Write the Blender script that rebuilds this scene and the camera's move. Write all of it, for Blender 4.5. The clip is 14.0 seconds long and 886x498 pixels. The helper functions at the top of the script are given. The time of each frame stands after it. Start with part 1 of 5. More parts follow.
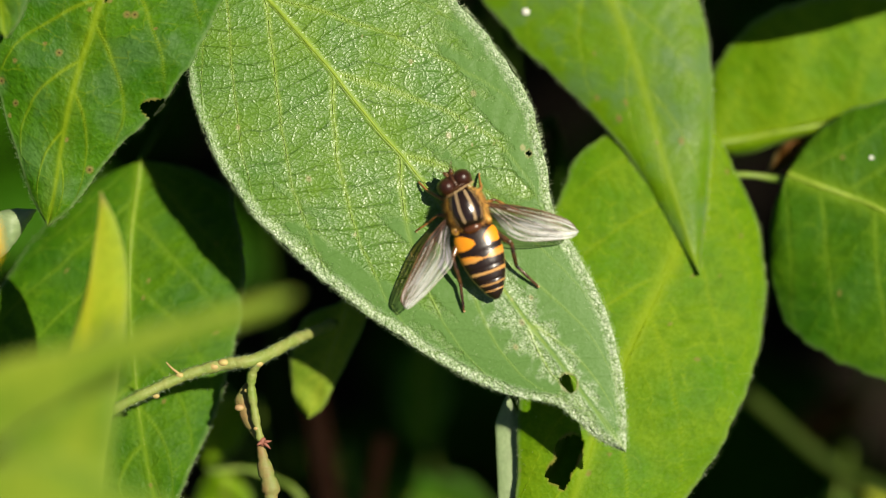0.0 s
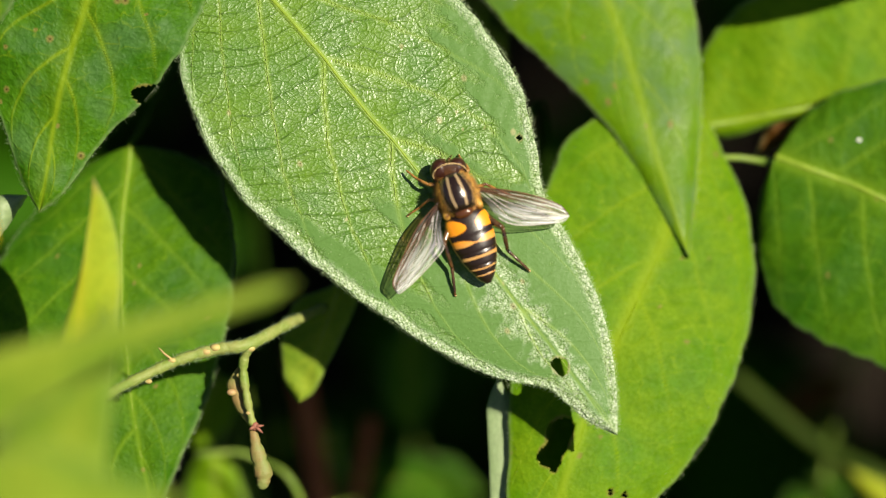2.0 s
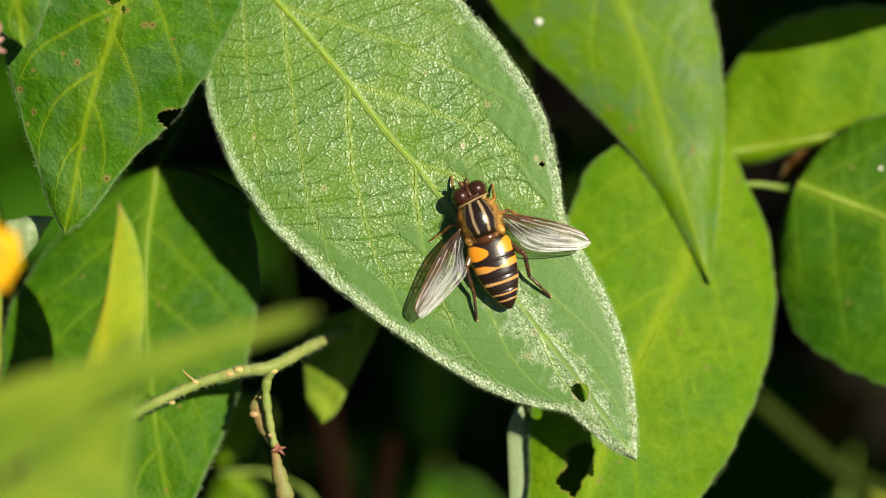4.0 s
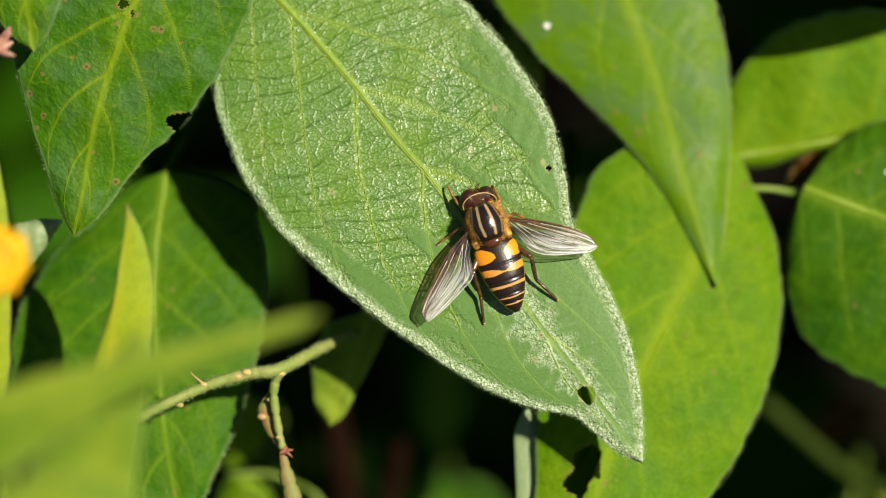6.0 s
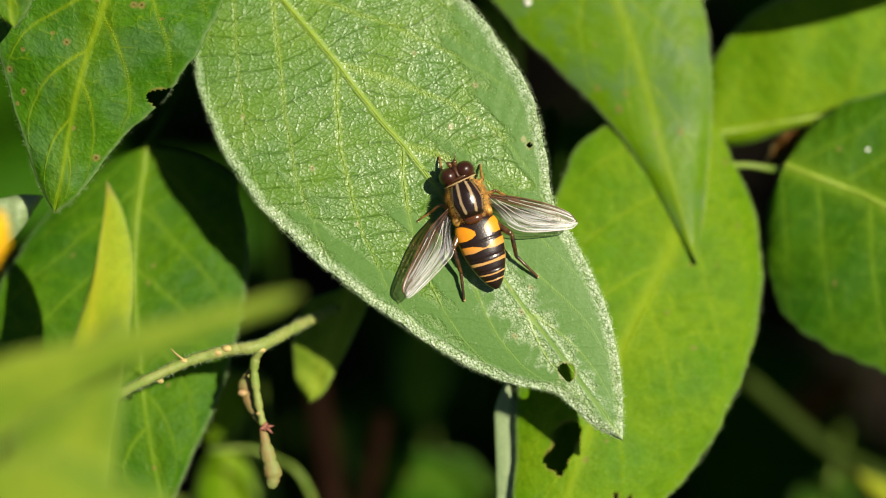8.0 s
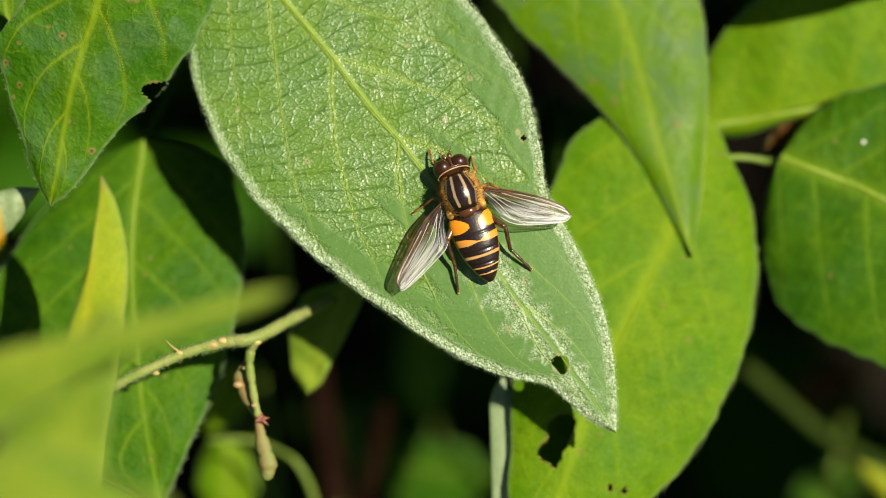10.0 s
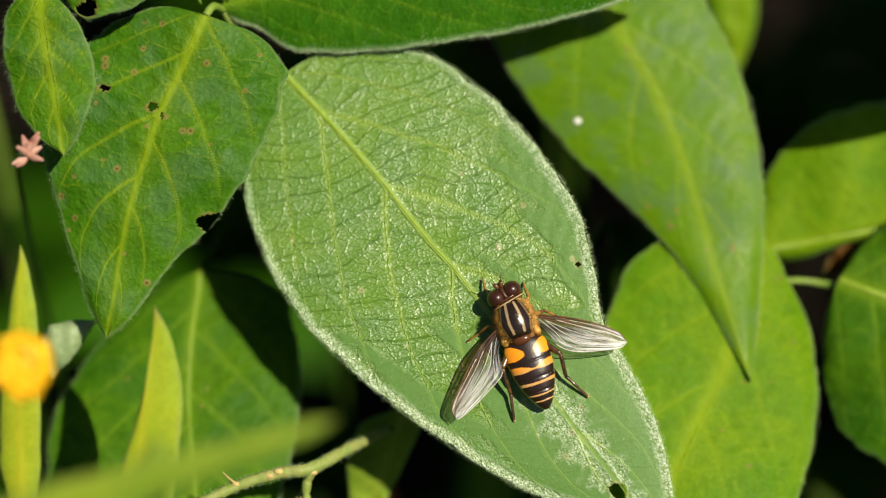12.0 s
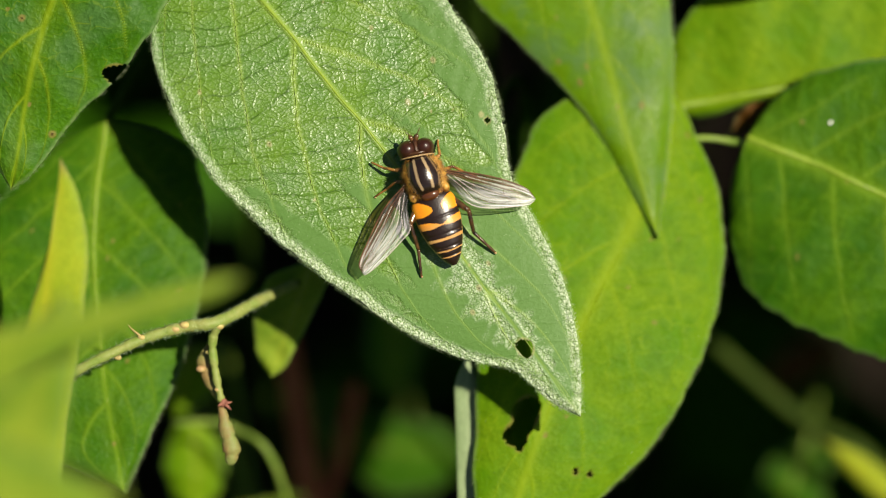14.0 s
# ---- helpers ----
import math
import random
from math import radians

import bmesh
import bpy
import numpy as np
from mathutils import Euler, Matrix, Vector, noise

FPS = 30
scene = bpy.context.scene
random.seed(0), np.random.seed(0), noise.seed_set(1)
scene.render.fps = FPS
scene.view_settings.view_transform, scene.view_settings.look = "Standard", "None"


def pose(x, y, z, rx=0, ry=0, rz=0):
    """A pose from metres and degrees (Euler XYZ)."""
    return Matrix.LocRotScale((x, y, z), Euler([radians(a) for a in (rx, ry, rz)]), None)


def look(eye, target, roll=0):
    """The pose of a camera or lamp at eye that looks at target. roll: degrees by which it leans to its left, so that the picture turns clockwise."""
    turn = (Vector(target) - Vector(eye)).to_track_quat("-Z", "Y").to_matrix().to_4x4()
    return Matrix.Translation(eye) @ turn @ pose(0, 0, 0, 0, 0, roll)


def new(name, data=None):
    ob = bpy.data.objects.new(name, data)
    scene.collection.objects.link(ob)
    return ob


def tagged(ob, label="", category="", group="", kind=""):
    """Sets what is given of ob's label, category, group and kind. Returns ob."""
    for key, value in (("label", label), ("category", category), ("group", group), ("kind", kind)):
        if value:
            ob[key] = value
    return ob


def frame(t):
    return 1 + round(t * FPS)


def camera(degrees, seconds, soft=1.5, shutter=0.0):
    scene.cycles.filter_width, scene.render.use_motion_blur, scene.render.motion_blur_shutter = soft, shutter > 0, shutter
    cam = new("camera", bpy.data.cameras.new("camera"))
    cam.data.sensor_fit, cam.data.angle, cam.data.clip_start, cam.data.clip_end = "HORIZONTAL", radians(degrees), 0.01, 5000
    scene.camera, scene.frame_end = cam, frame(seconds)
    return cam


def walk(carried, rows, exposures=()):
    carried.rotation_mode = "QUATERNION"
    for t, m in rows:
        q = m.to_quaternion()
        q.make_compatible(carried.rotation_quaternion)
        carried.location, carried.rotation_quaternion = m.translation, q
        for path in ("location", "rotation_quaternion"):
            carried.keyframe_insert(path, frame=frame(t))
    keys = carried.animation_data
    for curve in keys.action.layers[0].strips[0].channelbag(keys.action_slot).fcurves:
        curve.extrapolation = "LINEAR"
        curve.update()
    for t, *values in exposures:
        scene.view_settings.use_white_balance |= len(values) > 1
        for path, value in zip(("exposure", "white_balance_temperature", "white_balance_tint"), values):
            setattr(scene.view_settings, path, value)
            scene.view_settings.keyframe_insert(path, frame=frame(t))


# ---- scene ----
# The plant stands on a slope to the sun: lengths below are in millimetres in its tilted frame.
PLANT = pose(0, 0, 0.35, 40, 0, 0)
cam = camera(20, 14.0, soft=1.0)
cam.data.dof.use_dof = True
cam.data.dof.focus_distance = 0.2455
cam.data.dof.aperture_fstop = 8.5
walk(cam, [
    (0, PLANT @ pose(-0.00043, -0.00113, 0.24624, 0.000, -0.000, -0.000)),
    (0.5, PLANT @ pose(-0.00223, -0.00334, 0.24553, -0.464, -0.802, -0.354)),
    (1, PLANT @ pose(-0.00190, -0.00295, 0.24582, -0.875, -0.662, -0.218)),
    (1.5, PLANT @ pose(-0.00246, -0.00095, 0.24556, -1.802, -0.463, -0.111)),
    (2, PLANT @ pose(-0.00251, 0.00021, 0.24698, -0.667, -0.689, -0.229)),
    (2.5, PLANT @ pose(-0.00222, 0.00197, 0.24760, -2.370, -0.378, -0.303)),
    (2.7, PLANT @ pose(-0.00384, 0.00395, 0.24686, -1.774, -0.581, -0.024)),
    (4.8, PLANT @ pose(-0.00121, 0.00185, 0.24959, -0.550, 0.483, 0.108)),
    (5, PLANT @ pose(-0.00123, 0.00252, 0.24989, -0.768, 0.594, 0.064)),
    (5.5, PLANT @ pose(-0.00102, 0.00295, 0.24983, -0.522, 0.582, 0.217)),
    (6, PLANT @ pose(-0.00098, 0.00246, 0.24966, -0.539, 0.349, 0.347)),
    (6.5, PLANT @ pose(-0.00065, 0.00283, 0.24946, -1.096, -0.207, 0.328)),
    (7, PLANT @ pose(-0.00039, 0.00268, 0.24979, -1.045, -0.280, 0.196)),
    (7.5, PLANT @ pose(-0.00029, 0.00250, 0.24993, -1.033, -0.122, 0.190)),
    (8, PLANT @ pose(-0.00049, 0.00323, 0.24970, -1.247, 0.020, 0.464)),
    (8.2, PLANT @ pose(-0.00044, 0.00346, 0.24936, -1.243, 0.023, 0.390)),
    (10.3, PLANT @ pose(0.00438, 0.00461, 0.25040, -1.734, 1.002, 0.449)),
    (10.5, PLANT @ pose(0.00550, 0.00433, 0.25025, -1.614, 1.378, 0.390)),
    (11, PLANT @ pose(0.00626, 0.00504, 0.25041, -1.223, 1.788, 0.381)),
    (11.5, PLANT @ pose(0.00453, 0.00594, 0.24918, -1.102, 1.601, 0.265)),
    (12, PLANT @ pose(0.00586, 0.00514, 0.24964, 1.050, 2.609, -0.267)),
    (12.5, PLANT @ pose(0.00603, 0.00521, 0.24927, 1.278, 2.288, -0.345)),
    (13, PLANT @ pose(0.00639, 0.00611, 0.24920, -0.344, 1.122, -0.124)),
    (13.5, PLANT @ pose(0.00554, 0.00735, 0.24857, -2.268, 0.701, 0.154)),
    (14, PLANT @ pose(0.00554, 0.00639, 0.24867, -2.527, 0.458, 0.332)),
], [(0, 0.27), (1.5, 0.32), (2.0, 0.42), (2.7, 0.5), (4.8, 0.25), (8.2, 0.3), (10.3, 0.3), (11.0, 0.34), (11.5, 0.42), (12.0, 0.25), (14, 0.27)])

# ---- light ----
SUN_WAY = (PLANT.to_3x3() @ Vector((0.48, 0.27, 0.84))).normalized()
world = bpy.data.worlds.new("sky")
scene.world = world
world.use_nodes = True
wn = world.node_tree
sky = wn.nodes.new("ShaderNodeTexSky")
sky.sky_type = "NISHITA"
sky.sun_disc = False
sky.sun_elevation = math.asin(SUN_WAY.z)
sky.sun_rotation = math.atan2(SUN_WAY.x, SUN_WAY.y)
wn.links.new(sky.outputs[0], wn.nodes["Background"].inputs[0])
wn.nodes["Background"].inputs[1].default_value = 0.04
sun = new("sun", bpy.data.lights.new("sun", "SUN"))
sun.data.energy = 5.6
sun.data.angle = radians(0.53)
sun.data.color = (1.0, 0.91, 0.74)
sun.matrix_world = look(SUN_WAY * 5, (0, 0, 0))
scene.view_settings.exposure = 0.27


# ---- materials ----
def shader(name):
    m = bpy.data.materials.new(name)
    m.use_nodes = True
    nt = m.node_tree
    return m, nt, nt.nodes["Principled BSDF"]


def attribute(nt, name):
    n = nt.nodes.new("ShaderNodeAttribute")
    n.attribute_name = name
    return n.outputs["Fac"]


def blend(nt, fac, a, b, mode="MIX"):
    n = nt.nodes.new("ShaderNodeMix")
    n.data_type = "RGBA"
    n.blend_type = mode
    for key, v in ((0, fac), (6, a), (7, b)):
        if isinstance(v, bpy.types.NodeSocket):
            nt.links.new(v, n.inputs[key])
        else:
            n.inputs[key].default_value = (*v, 1) if isinstance(v, tuple) else v
    return n.outputs[2]


def maths(nt, op, a, b=0.0, c=None):
    n = nt.nodes.new("ShaderNodeMath")
    n.operation = op
    for key, v in ((0, a), (1, b), (2, c)):
        if v is None:
            continue
        if isinstance(v, bpy.types.NodeSocket):
            nt.links.new(v, n.inputs[key])
        else:
            n.inputs[key].default_value = v
    return n.outputs[0]


def ramp(nt, fac, lo, hi, a=0.0, b=1.0):
    n = nt.nodes.new("ShaderNodeMapRange")
    nt.links.new(fac, n.inputs[0])
    for key, v in zip((1, 2, 3, 4), (lo, hi, a, b)):
        n.inputs[key].default_value = v
    return n.outputs[0]


def texture(nt, kind, coords, scale, **more):
    n = nt.nodes.new(kind)
    nt.links.new(coords, n.inputs["Vector"])
    n.inputs["Scale"].default_value = scale
    for key, v in more.items():
        n.inputs[key.replace("_", " ")].default_value = v
    return n


def vein_net(nt, size_run, size_cross, sway, push, even=1.0):
    """Distance to the edges of a net of cells laid along the leaf's own run and cross lengths (mm)."""
    where = nt.nodes.new("ShaderNodeCombineXYZ")
    for k, (key, size) in enumerate((("run", size_run), ("cross", size_cross))):
        moved = maths(nt, "ADD", maths(nt, "DIVIDE", attribute(nt, key), size), ramp(nt, sway, 0.25, 0.75, -push, push))
        nt.links.new(moved, where.inputs[k])
    v = texture(nt, "ShaderNodeTexVoronoi", where.outputs[0], 1.0, Randomness=even)
    v.voronoi_dimensions = "2D"
    v.feature = "DISTANCE_TO_EDGE"
    return v.outputs["Distance"]


def finish_leaf(nt, p, base, height, through_light, strength):
    """Relief and the light that comes through the blade."""
    bump = nt.nodes.new("ShaderNodeBump")
    bump.inputs["Strength"].default_value = strength
    bump.inputs["Distance"].default_value = 0.001
    nt.links.new(height, bump.inputs["Height"])
    nt.links.new(bump.outputs[0], p.inputs["Normal"])
    nt.links.new(base, p.inputs["Base Color"])
    trans = nt.nodes.new("ShaderNodeBsdfTranslucent")
    nt.links.new(blend(nt, 1.0, base, (1.0, 1.1, 0.35), "MULTIPLY"), trans.inputs[0])
    mix = nt.nodes.new("ShaderNodeMixShader")
    mix.inputs[0].default_value = through_light
    nt.links.new(p.outputs[0], mix.inputs[1])
    nt.links.new(trans.outputs[0], mix.inputs[2])
    nt.links.new(mix.outputs[0], nt.nodes["Material Output"].inputs[0])


def leaf_material(name, colour, tone, vein, gloss=0.42, shine=0.5, through_light=0.25, quilt=0.5, veins=0.65, halo=0.45, bluish_sheen=0.0, rim=0.55):
    """Leaf skin: two greens in patches, yellower along the paler veins, a fine net of cells in relief, brown specks where 'spot' says so."""
    m, nt, p = shader(name)
    uv = nt.nodes.new("ShaderNodeUVMap").outputs[0]
    patch = texture(nt, "ShaderNodeTexNoise", uv, 0.13, Detail=5.0, Roughness=0.6)
    cloud = texture(nt, "ShaderNodeTexNoise", uv, 0.55, Detail=4.0, Roughness=0.6)
    grain = texture(nt, "ShaderNodeTexNoise", uv, 2.6, Detail=4.0)
    sway = texture(nt, "ShaderNodeTexNoise", uv, 0.7, Detail=2.0).outputs["Fac"]
    coarse = vein_net(nt, 1.9, 3.4, sway, 0.2, 0.95)
    fine = vein_net(nt, 0.6, 0.8, sway, 0.22)
    broken = ramp(nt, texture(nt, "ShaderNodeTexNoise", uv, 0.42, Detail=3.0).outputs["Fac"], 0.40, 0.62)
    base = blend(nt, ramp(nt, patch.outputs["Fac"], 0.38, 0.62), colour, tone)
    base = blend(nt, ramp(nt, cloud.outputs["Fac"], 0.46, 0.68, 0.0, 0.55), base, tuple(c * 0.70 for c in colour))
    # bluish sheen of sky and sun, put into the leaf colour in patches
    if bluish_sheen:
        base = blend(nt, ramp(nt, texture(nt, "ShaderNodeTexNoise", uv, 0.19, Detail=4.0).outputs["Fac"], 0.48, 0.62, 0.0, bluish_sheen), base, (0.090, 0.185, 0.060))
    base = blend(nt, maths(nt, "MULTIPLY", maths(nt, "MULTIPLY", attribute(nt, "halo"), ramp(nt, cloud.outputs["Fac"], 0.3, 0.7, 0.5, 1.0)), halo), base, tuple(0.5 * (a + b) for a, b in zip(vein, tone)))
    base = blend(nt, ramp(nt, grain.outputs["Fac"], 0.4, 0.72, 0.0, 0.4), base, tuple(c * 0.68 for c in colour))
    lines = maths(nt, "MULTIPLY", maths(nt, "MULTIPLY", ramp(nt, coarse, 0.0, 0.05, 1.0, 0.0), attribute(nt, "net")), broken)
    base = blend(nt, maths(nt, "MULTIPLY", lines, 0.6), base, vein)
    base = blend(nt, maths(nt, "MULTIPLY", ramp(nt, fine, 0.0, 0.09, 1.0, 0.0), 0.16), base, tuple(c * 0.55 for c in colour))
    base = blend(nt, maths(nt, "MULTIPLY", attribute(nt, "vein"), veins), base, vein)
    base = blend(nt, ramp(nt, attribute(nt, "spot"), 0.05, 0.5, 0.0, 0.7), base, (0.24, 0.185, 0.05))
    base = blend(nt, ramp(nt, attribute(nt, "spot"), 0.68, 0.95), base, (0.06, 0.030, 0.010))
    base = blend(nt, maths(nt, "MULTIPLY", attribute(nt, "rim"), ramp(nt, grain.outputs["Fac"], 0.35, 0.65, rim * 0.3, rim)), base, (0.26, 0.35, 0.15) if rim < 0.9 else (0.48, 0.58, 0.36))
    rough = maths(nt, "ADD", ramp(nt, grain.outputs["Fac"], 0.3, 0.7, gloss - 0.05, gloss + 0.08), ramp(nt, patch.outputs["Fac"], 0.35, 0.65, -0.05, 0.05))
    nt.links.new(rough, p.inputs["Roughness"])
    p.inputs["Specular IOR Level"].default_value = shine
    height = maths(nt, "ADD", maths(nt, "MULTIPLY", ramp(nt, coarse, 0.0, 0.35), 0.10 * quilt), maths(nt, "MULTIPLY", ramp(nt, fine, 0.0, 0.3), 0.030 * quilt))
    height = maths(nt, "MULTIPLY", height, ramp(nt, attribute(nt, "net"), 0.0, 0.25))
    height = maths(nt, "ADD", height, maths(nt, "MULTIPLY", grain.outputs["Fac"], 0.03 * quilt))
    height = maths(nt, "ADD", height, maths(nt, "MULTIPLY", cloud.outputs["Fac"], 0.25 * quilt))
    finish_leaf(nt, p, base, height, through_light, 0.9)
    return m


def downy_leaf_material(name, green, lime, smooth, vein):
    """The quilted leaf: ladder veins between the side veins, small bulging cells with a waxy gloss and painted white
    glints, smooth greener parts, pale down and painted sheen along the rim and the midrib.
    """
    m, nt, p = shader(name)
    uv = nt.nodes.new("ShaderNodeUVMap").outputs[0]
    noise_at = lambda scale, **how: texture(nt, "ShaderNodeTexNoise", uv, scale, **how).outputs["Fac"]
    times = lambda a, b: maths(nt, "MULTIPLY", a, b)
    sway, slow = noise_at(0.7, Detail=2.0), noise_at(0.22, Detail=2.0)
    grain = noise_at(3.0, Detail=4.0)
    # ladder veins: wavy lines of one run length each, broken here and there
    q = maths(nt, "ADD", maths(nt, "DIVIDE", attribute(nt, "run"), 2.35), ramp(nt, noise_at(0.09, Detail=0.0), 0.2, 0.8, -1.0, 1.0))
    q = maths(nt, "ADD", q, ramp(nt, sway, 0.25, 0.75, -0.05, 0.05))
    rung = times(maths(nt, "ABSOLUTE", maths(nt, "SUBTRACT", maths(nt, "FRACT", q), 0.5)), 2.35)
    cells = vein_net(nt, 0.78, 1.15, sway, 0.2, 1.0)
    fine = vein_net(nt, 0.36, 0.44, sway, 0.3)
    net = ramp(nt, attribute(nt, "net"), 0.0, 0.3)
    crinkle = ramp(nt, maths(nt, "ADD", attribute(nt, "crinkle"), ramp(nt, noise_at(0.5, Detail=7.0, Roughness=0.65), 0.2, 0.8, -0.6, 0.6)), 0.28, 0.72)
    along_leaf = nt.nodes.new("ShaderNodeSeparateXYZ")
    nt.links.new(uv, along_leaf.inputs[0])
    wax = times(times(crinkle, ramp(nt, along_leaf.outputs[0], 4.0, 20.0, 0.55, 1.0)), ramp(nt, noise_at(0.2, Detail=5.0, Roughness=0.6), 0.36, 0.62, 0.25, 1.0))
    base = blend(nt, ramp(nt, noise_at(0.15, Detail=4.0), 0.36, 0.62), green, lime)
    base = blend(nt, ramp(nt, crinkle, 0.0, 1.0, 1.0, 0.0), base, smooth)
    base = blend(nt, ramp(nt, grain, 0.42, 0.72, 0.0, 0.3), base, tuple(c * 0.7 for c in green))
    # white glints on the bulging cells, painted into the base colour
    cell_glints = times(ramp(nt, fine, 0.05, 0.22), ramp(nt, noise_at(2.1, Detail=8.0, Roughness=0.75), 0.44, 0.60))
    base = blend(nt, times(times(wax, cell_glints), 0.42), base, (0.47, 0.56, 0.38))
    dots = ramp(nt, texture(nt, "ShaderNodeTexVoronoi", uv, 1.1).outputs["Distance"], 0.05, 0.11, 0.30, 0.0)
    base = blend(nt, times(dots, ramp(nt, crinkle, 0.0, 1.0, 1.0, 0.0)), base, (0.40, 0.50, 0.27))
    # the veins themselves
    rung_line = times(times(ramp(nt, rung, 0.02, 0.11, 1.0, 0.0), net), times(ramp(nt, slow, 0.3, 0.5, 0.5, 1.0), ramp(nt, crinkle, 0.0, 1.0, 0.30, 1.0)))
    cell_line = times(times(ramp(nt, cells, 0.0, 0.055, 1.0, 0.0), net), times(crinkle, ramp(nt, noise_at(0.6, Detail=3.0), 0.38, 0.6)))
    rung_line = times(rung_line, ramp(nt, noise_at(0.33, Detail=3.0), 0.36, 0.56, 0.2, 1.0))
    base = blend(nt, times(rung_line, 0.66), base, tuple(c * 0.55 for c in green))
    base = blend(nt, times(cell_line, 0.38), base, tuple(c * 0.6 for c in green))
    base = blend(nt, times(attribute(nt, "vein"), ramp(nt, crinkle, 0.0, 1.0, 0.40, 0.85)), base, vein)
    # white down, with the sheen of rim and midrib painted into the same colour
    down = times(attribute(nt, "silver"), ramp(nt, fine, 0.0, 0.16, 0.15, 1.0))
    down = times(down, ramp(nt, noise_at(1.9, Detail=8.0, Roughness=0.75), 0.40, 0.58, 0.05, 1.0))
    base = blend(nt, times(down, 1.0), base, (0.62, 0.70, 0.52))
    base = blend(nt, ramp(nt, attribute(nt, "spot"), 0.05, 0.5, 0.0, 0.65), base, (0.36, 0.34, 0.15))
    base = blend(nt, ramp(nt, attribute(nt, "spot"), 0.72, 0.98), base, (0.045, 0.028, 0.010))
    rough = maths(nt, "ADD", ramp(nt, wax, 0.0, 1.0, 0.52, 0.40), ramp(nt, grain, 0.3, 0.7, -0.05, 0.06))
    nt.links.new(rough, p.inputs["Roughness"])
    nt.links.new(ramp(nt, wax, 0.0, 1.0, 0.28, 1.0), p.inputs["Specular IOR Level"])
    height = maths(nt, "ADD", times(ramp(nt, rung, 0.0, 0.24), 0.085), times(ramp(nt, cells, 0.0, 0.16), 0.042))
    height = maths(nt, "ADD", height, times(ramp(nt, fine, 0.0, 0.28), 0.020))
    height = times(times(height, net), ramp(nt, crinkle, 0.0, 1.0, 0.14, 1.0))
    height = maths(nt, "ADD", height, times(grain, 0.014))
    beads = texture(nt, "ShaderNodeTexVoronoi", uv, 4.5).outputs["Distance"]
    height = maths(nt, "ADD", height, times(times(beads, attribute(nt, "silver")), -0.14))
    finish_leaf(nt, p, base, height, 0.12, 1.0)
    return m


def plain_material(name, colour, other, scale=400.0, rough=0.5, shine=0.5, bump_depth=0.0, see_through=0.0, coat=0.0):
    """A natural surface in two tones of noise, by object coordinates."""
    m, nt, p = shader(name)
    where = nt.nodes.new("ShaderNodeTexCoord").outputs["Object"]
    tone = texture(nt, "ShaderNodeTexNoise", where, scale, Detail=5.0)
    nt.links.new(blend(nt, ramp(nt, tone.outputs["Fac"], 0.35, 0.65), colour, other), p.inputs["Base Color"])
    p.inputs["Roughness"].default_value = rough
    p.inputs["Specular IOR Level"].default_value = shine
    p.inputs["Coat Weight"].default_value = coat
    p.inputs["Coat Roughness"].default_value = 0.12
    if bump_depth:
        bump = nt.nodes.new("ShaderNodeBump")
        bump.inputs["Distance"].default_value = bump_depth
        nt.links.new(texture(nt, "ShaderNodeTexNoise", where, scale * 4, Detail=3.0).outputs["Fac"], bump.inputs["Height"])
        nt.links.new(bump.outputs[0], p.inputs["Normal"])
    if see_through:
        trans = nt.nodes.new("ShaderNodeBsdfTranslucent")
        trans.inputs[0].default_value = (*colour, 1)
        mix = nt.nodes.new("ShaderNodeMixShader")
        mix.inputs[0].default_value = see_through
        nt.links.new(p.outputs[0], mix.inputs[1])
        nt.links.new(trans.outputs[0], mix.inputs[2])
        nt.links.new(mix.outputs[0], nt.nodes["Material Output"].inputs[0])
    return m


def pattern_material(name, dark, light, light_2, rough=0.3, coat=0.3, hair=900.0):
    """Chitin in two colours, divided by the attribute 'pattern'; light turns to light_2 with 'tint'."""
    m, nt, p = shader(name)
    where = nt.nodes.new("ShaderNodeTexCoord").outputs["Object"]
    tone = texture(nt, "ShaderNodeTexNoise", where, hair, Detail=4.0)
    bright = blend(nt, attribute(nt, "tint"), light, light_2)
    bright = blend(nt, ramp(nt, tone.outputs["Fac"], 0.35, 0.75, 0.0, 0.4), bright, tuple(c * 0.55 for c in light))
    edge = maths(nt, "ADD", attribute(nt, "pattern"), ramp(nt, tone.outputs["Fac"], 0.2, 0.8, -0.12, 0.12))
    nt.links.new(blend(nt, ramp(nt, edge, 0.4, 0.6), dark, bright), p.inputs["Base Color"])
    p.inputs["Roughness"].default_value = rough
    p.inputs["Coat Weight"].default_value = coat
    p.inputs["Coat Roughness"].default_value = 0.15
    bump = nt.nodes.new("ShaderNodeBump")
    bump.inputs["Distance"].default_value = 0.00002
    nt.links.new(texture(nt, "ShaderNodeTexNoise", where, hair * 5, Detail=2.0).outputs["Fac"], bump.inputs["Height"])
    nt.links.new(bump.outputs[0], p.inputs["Normal"])
    return m


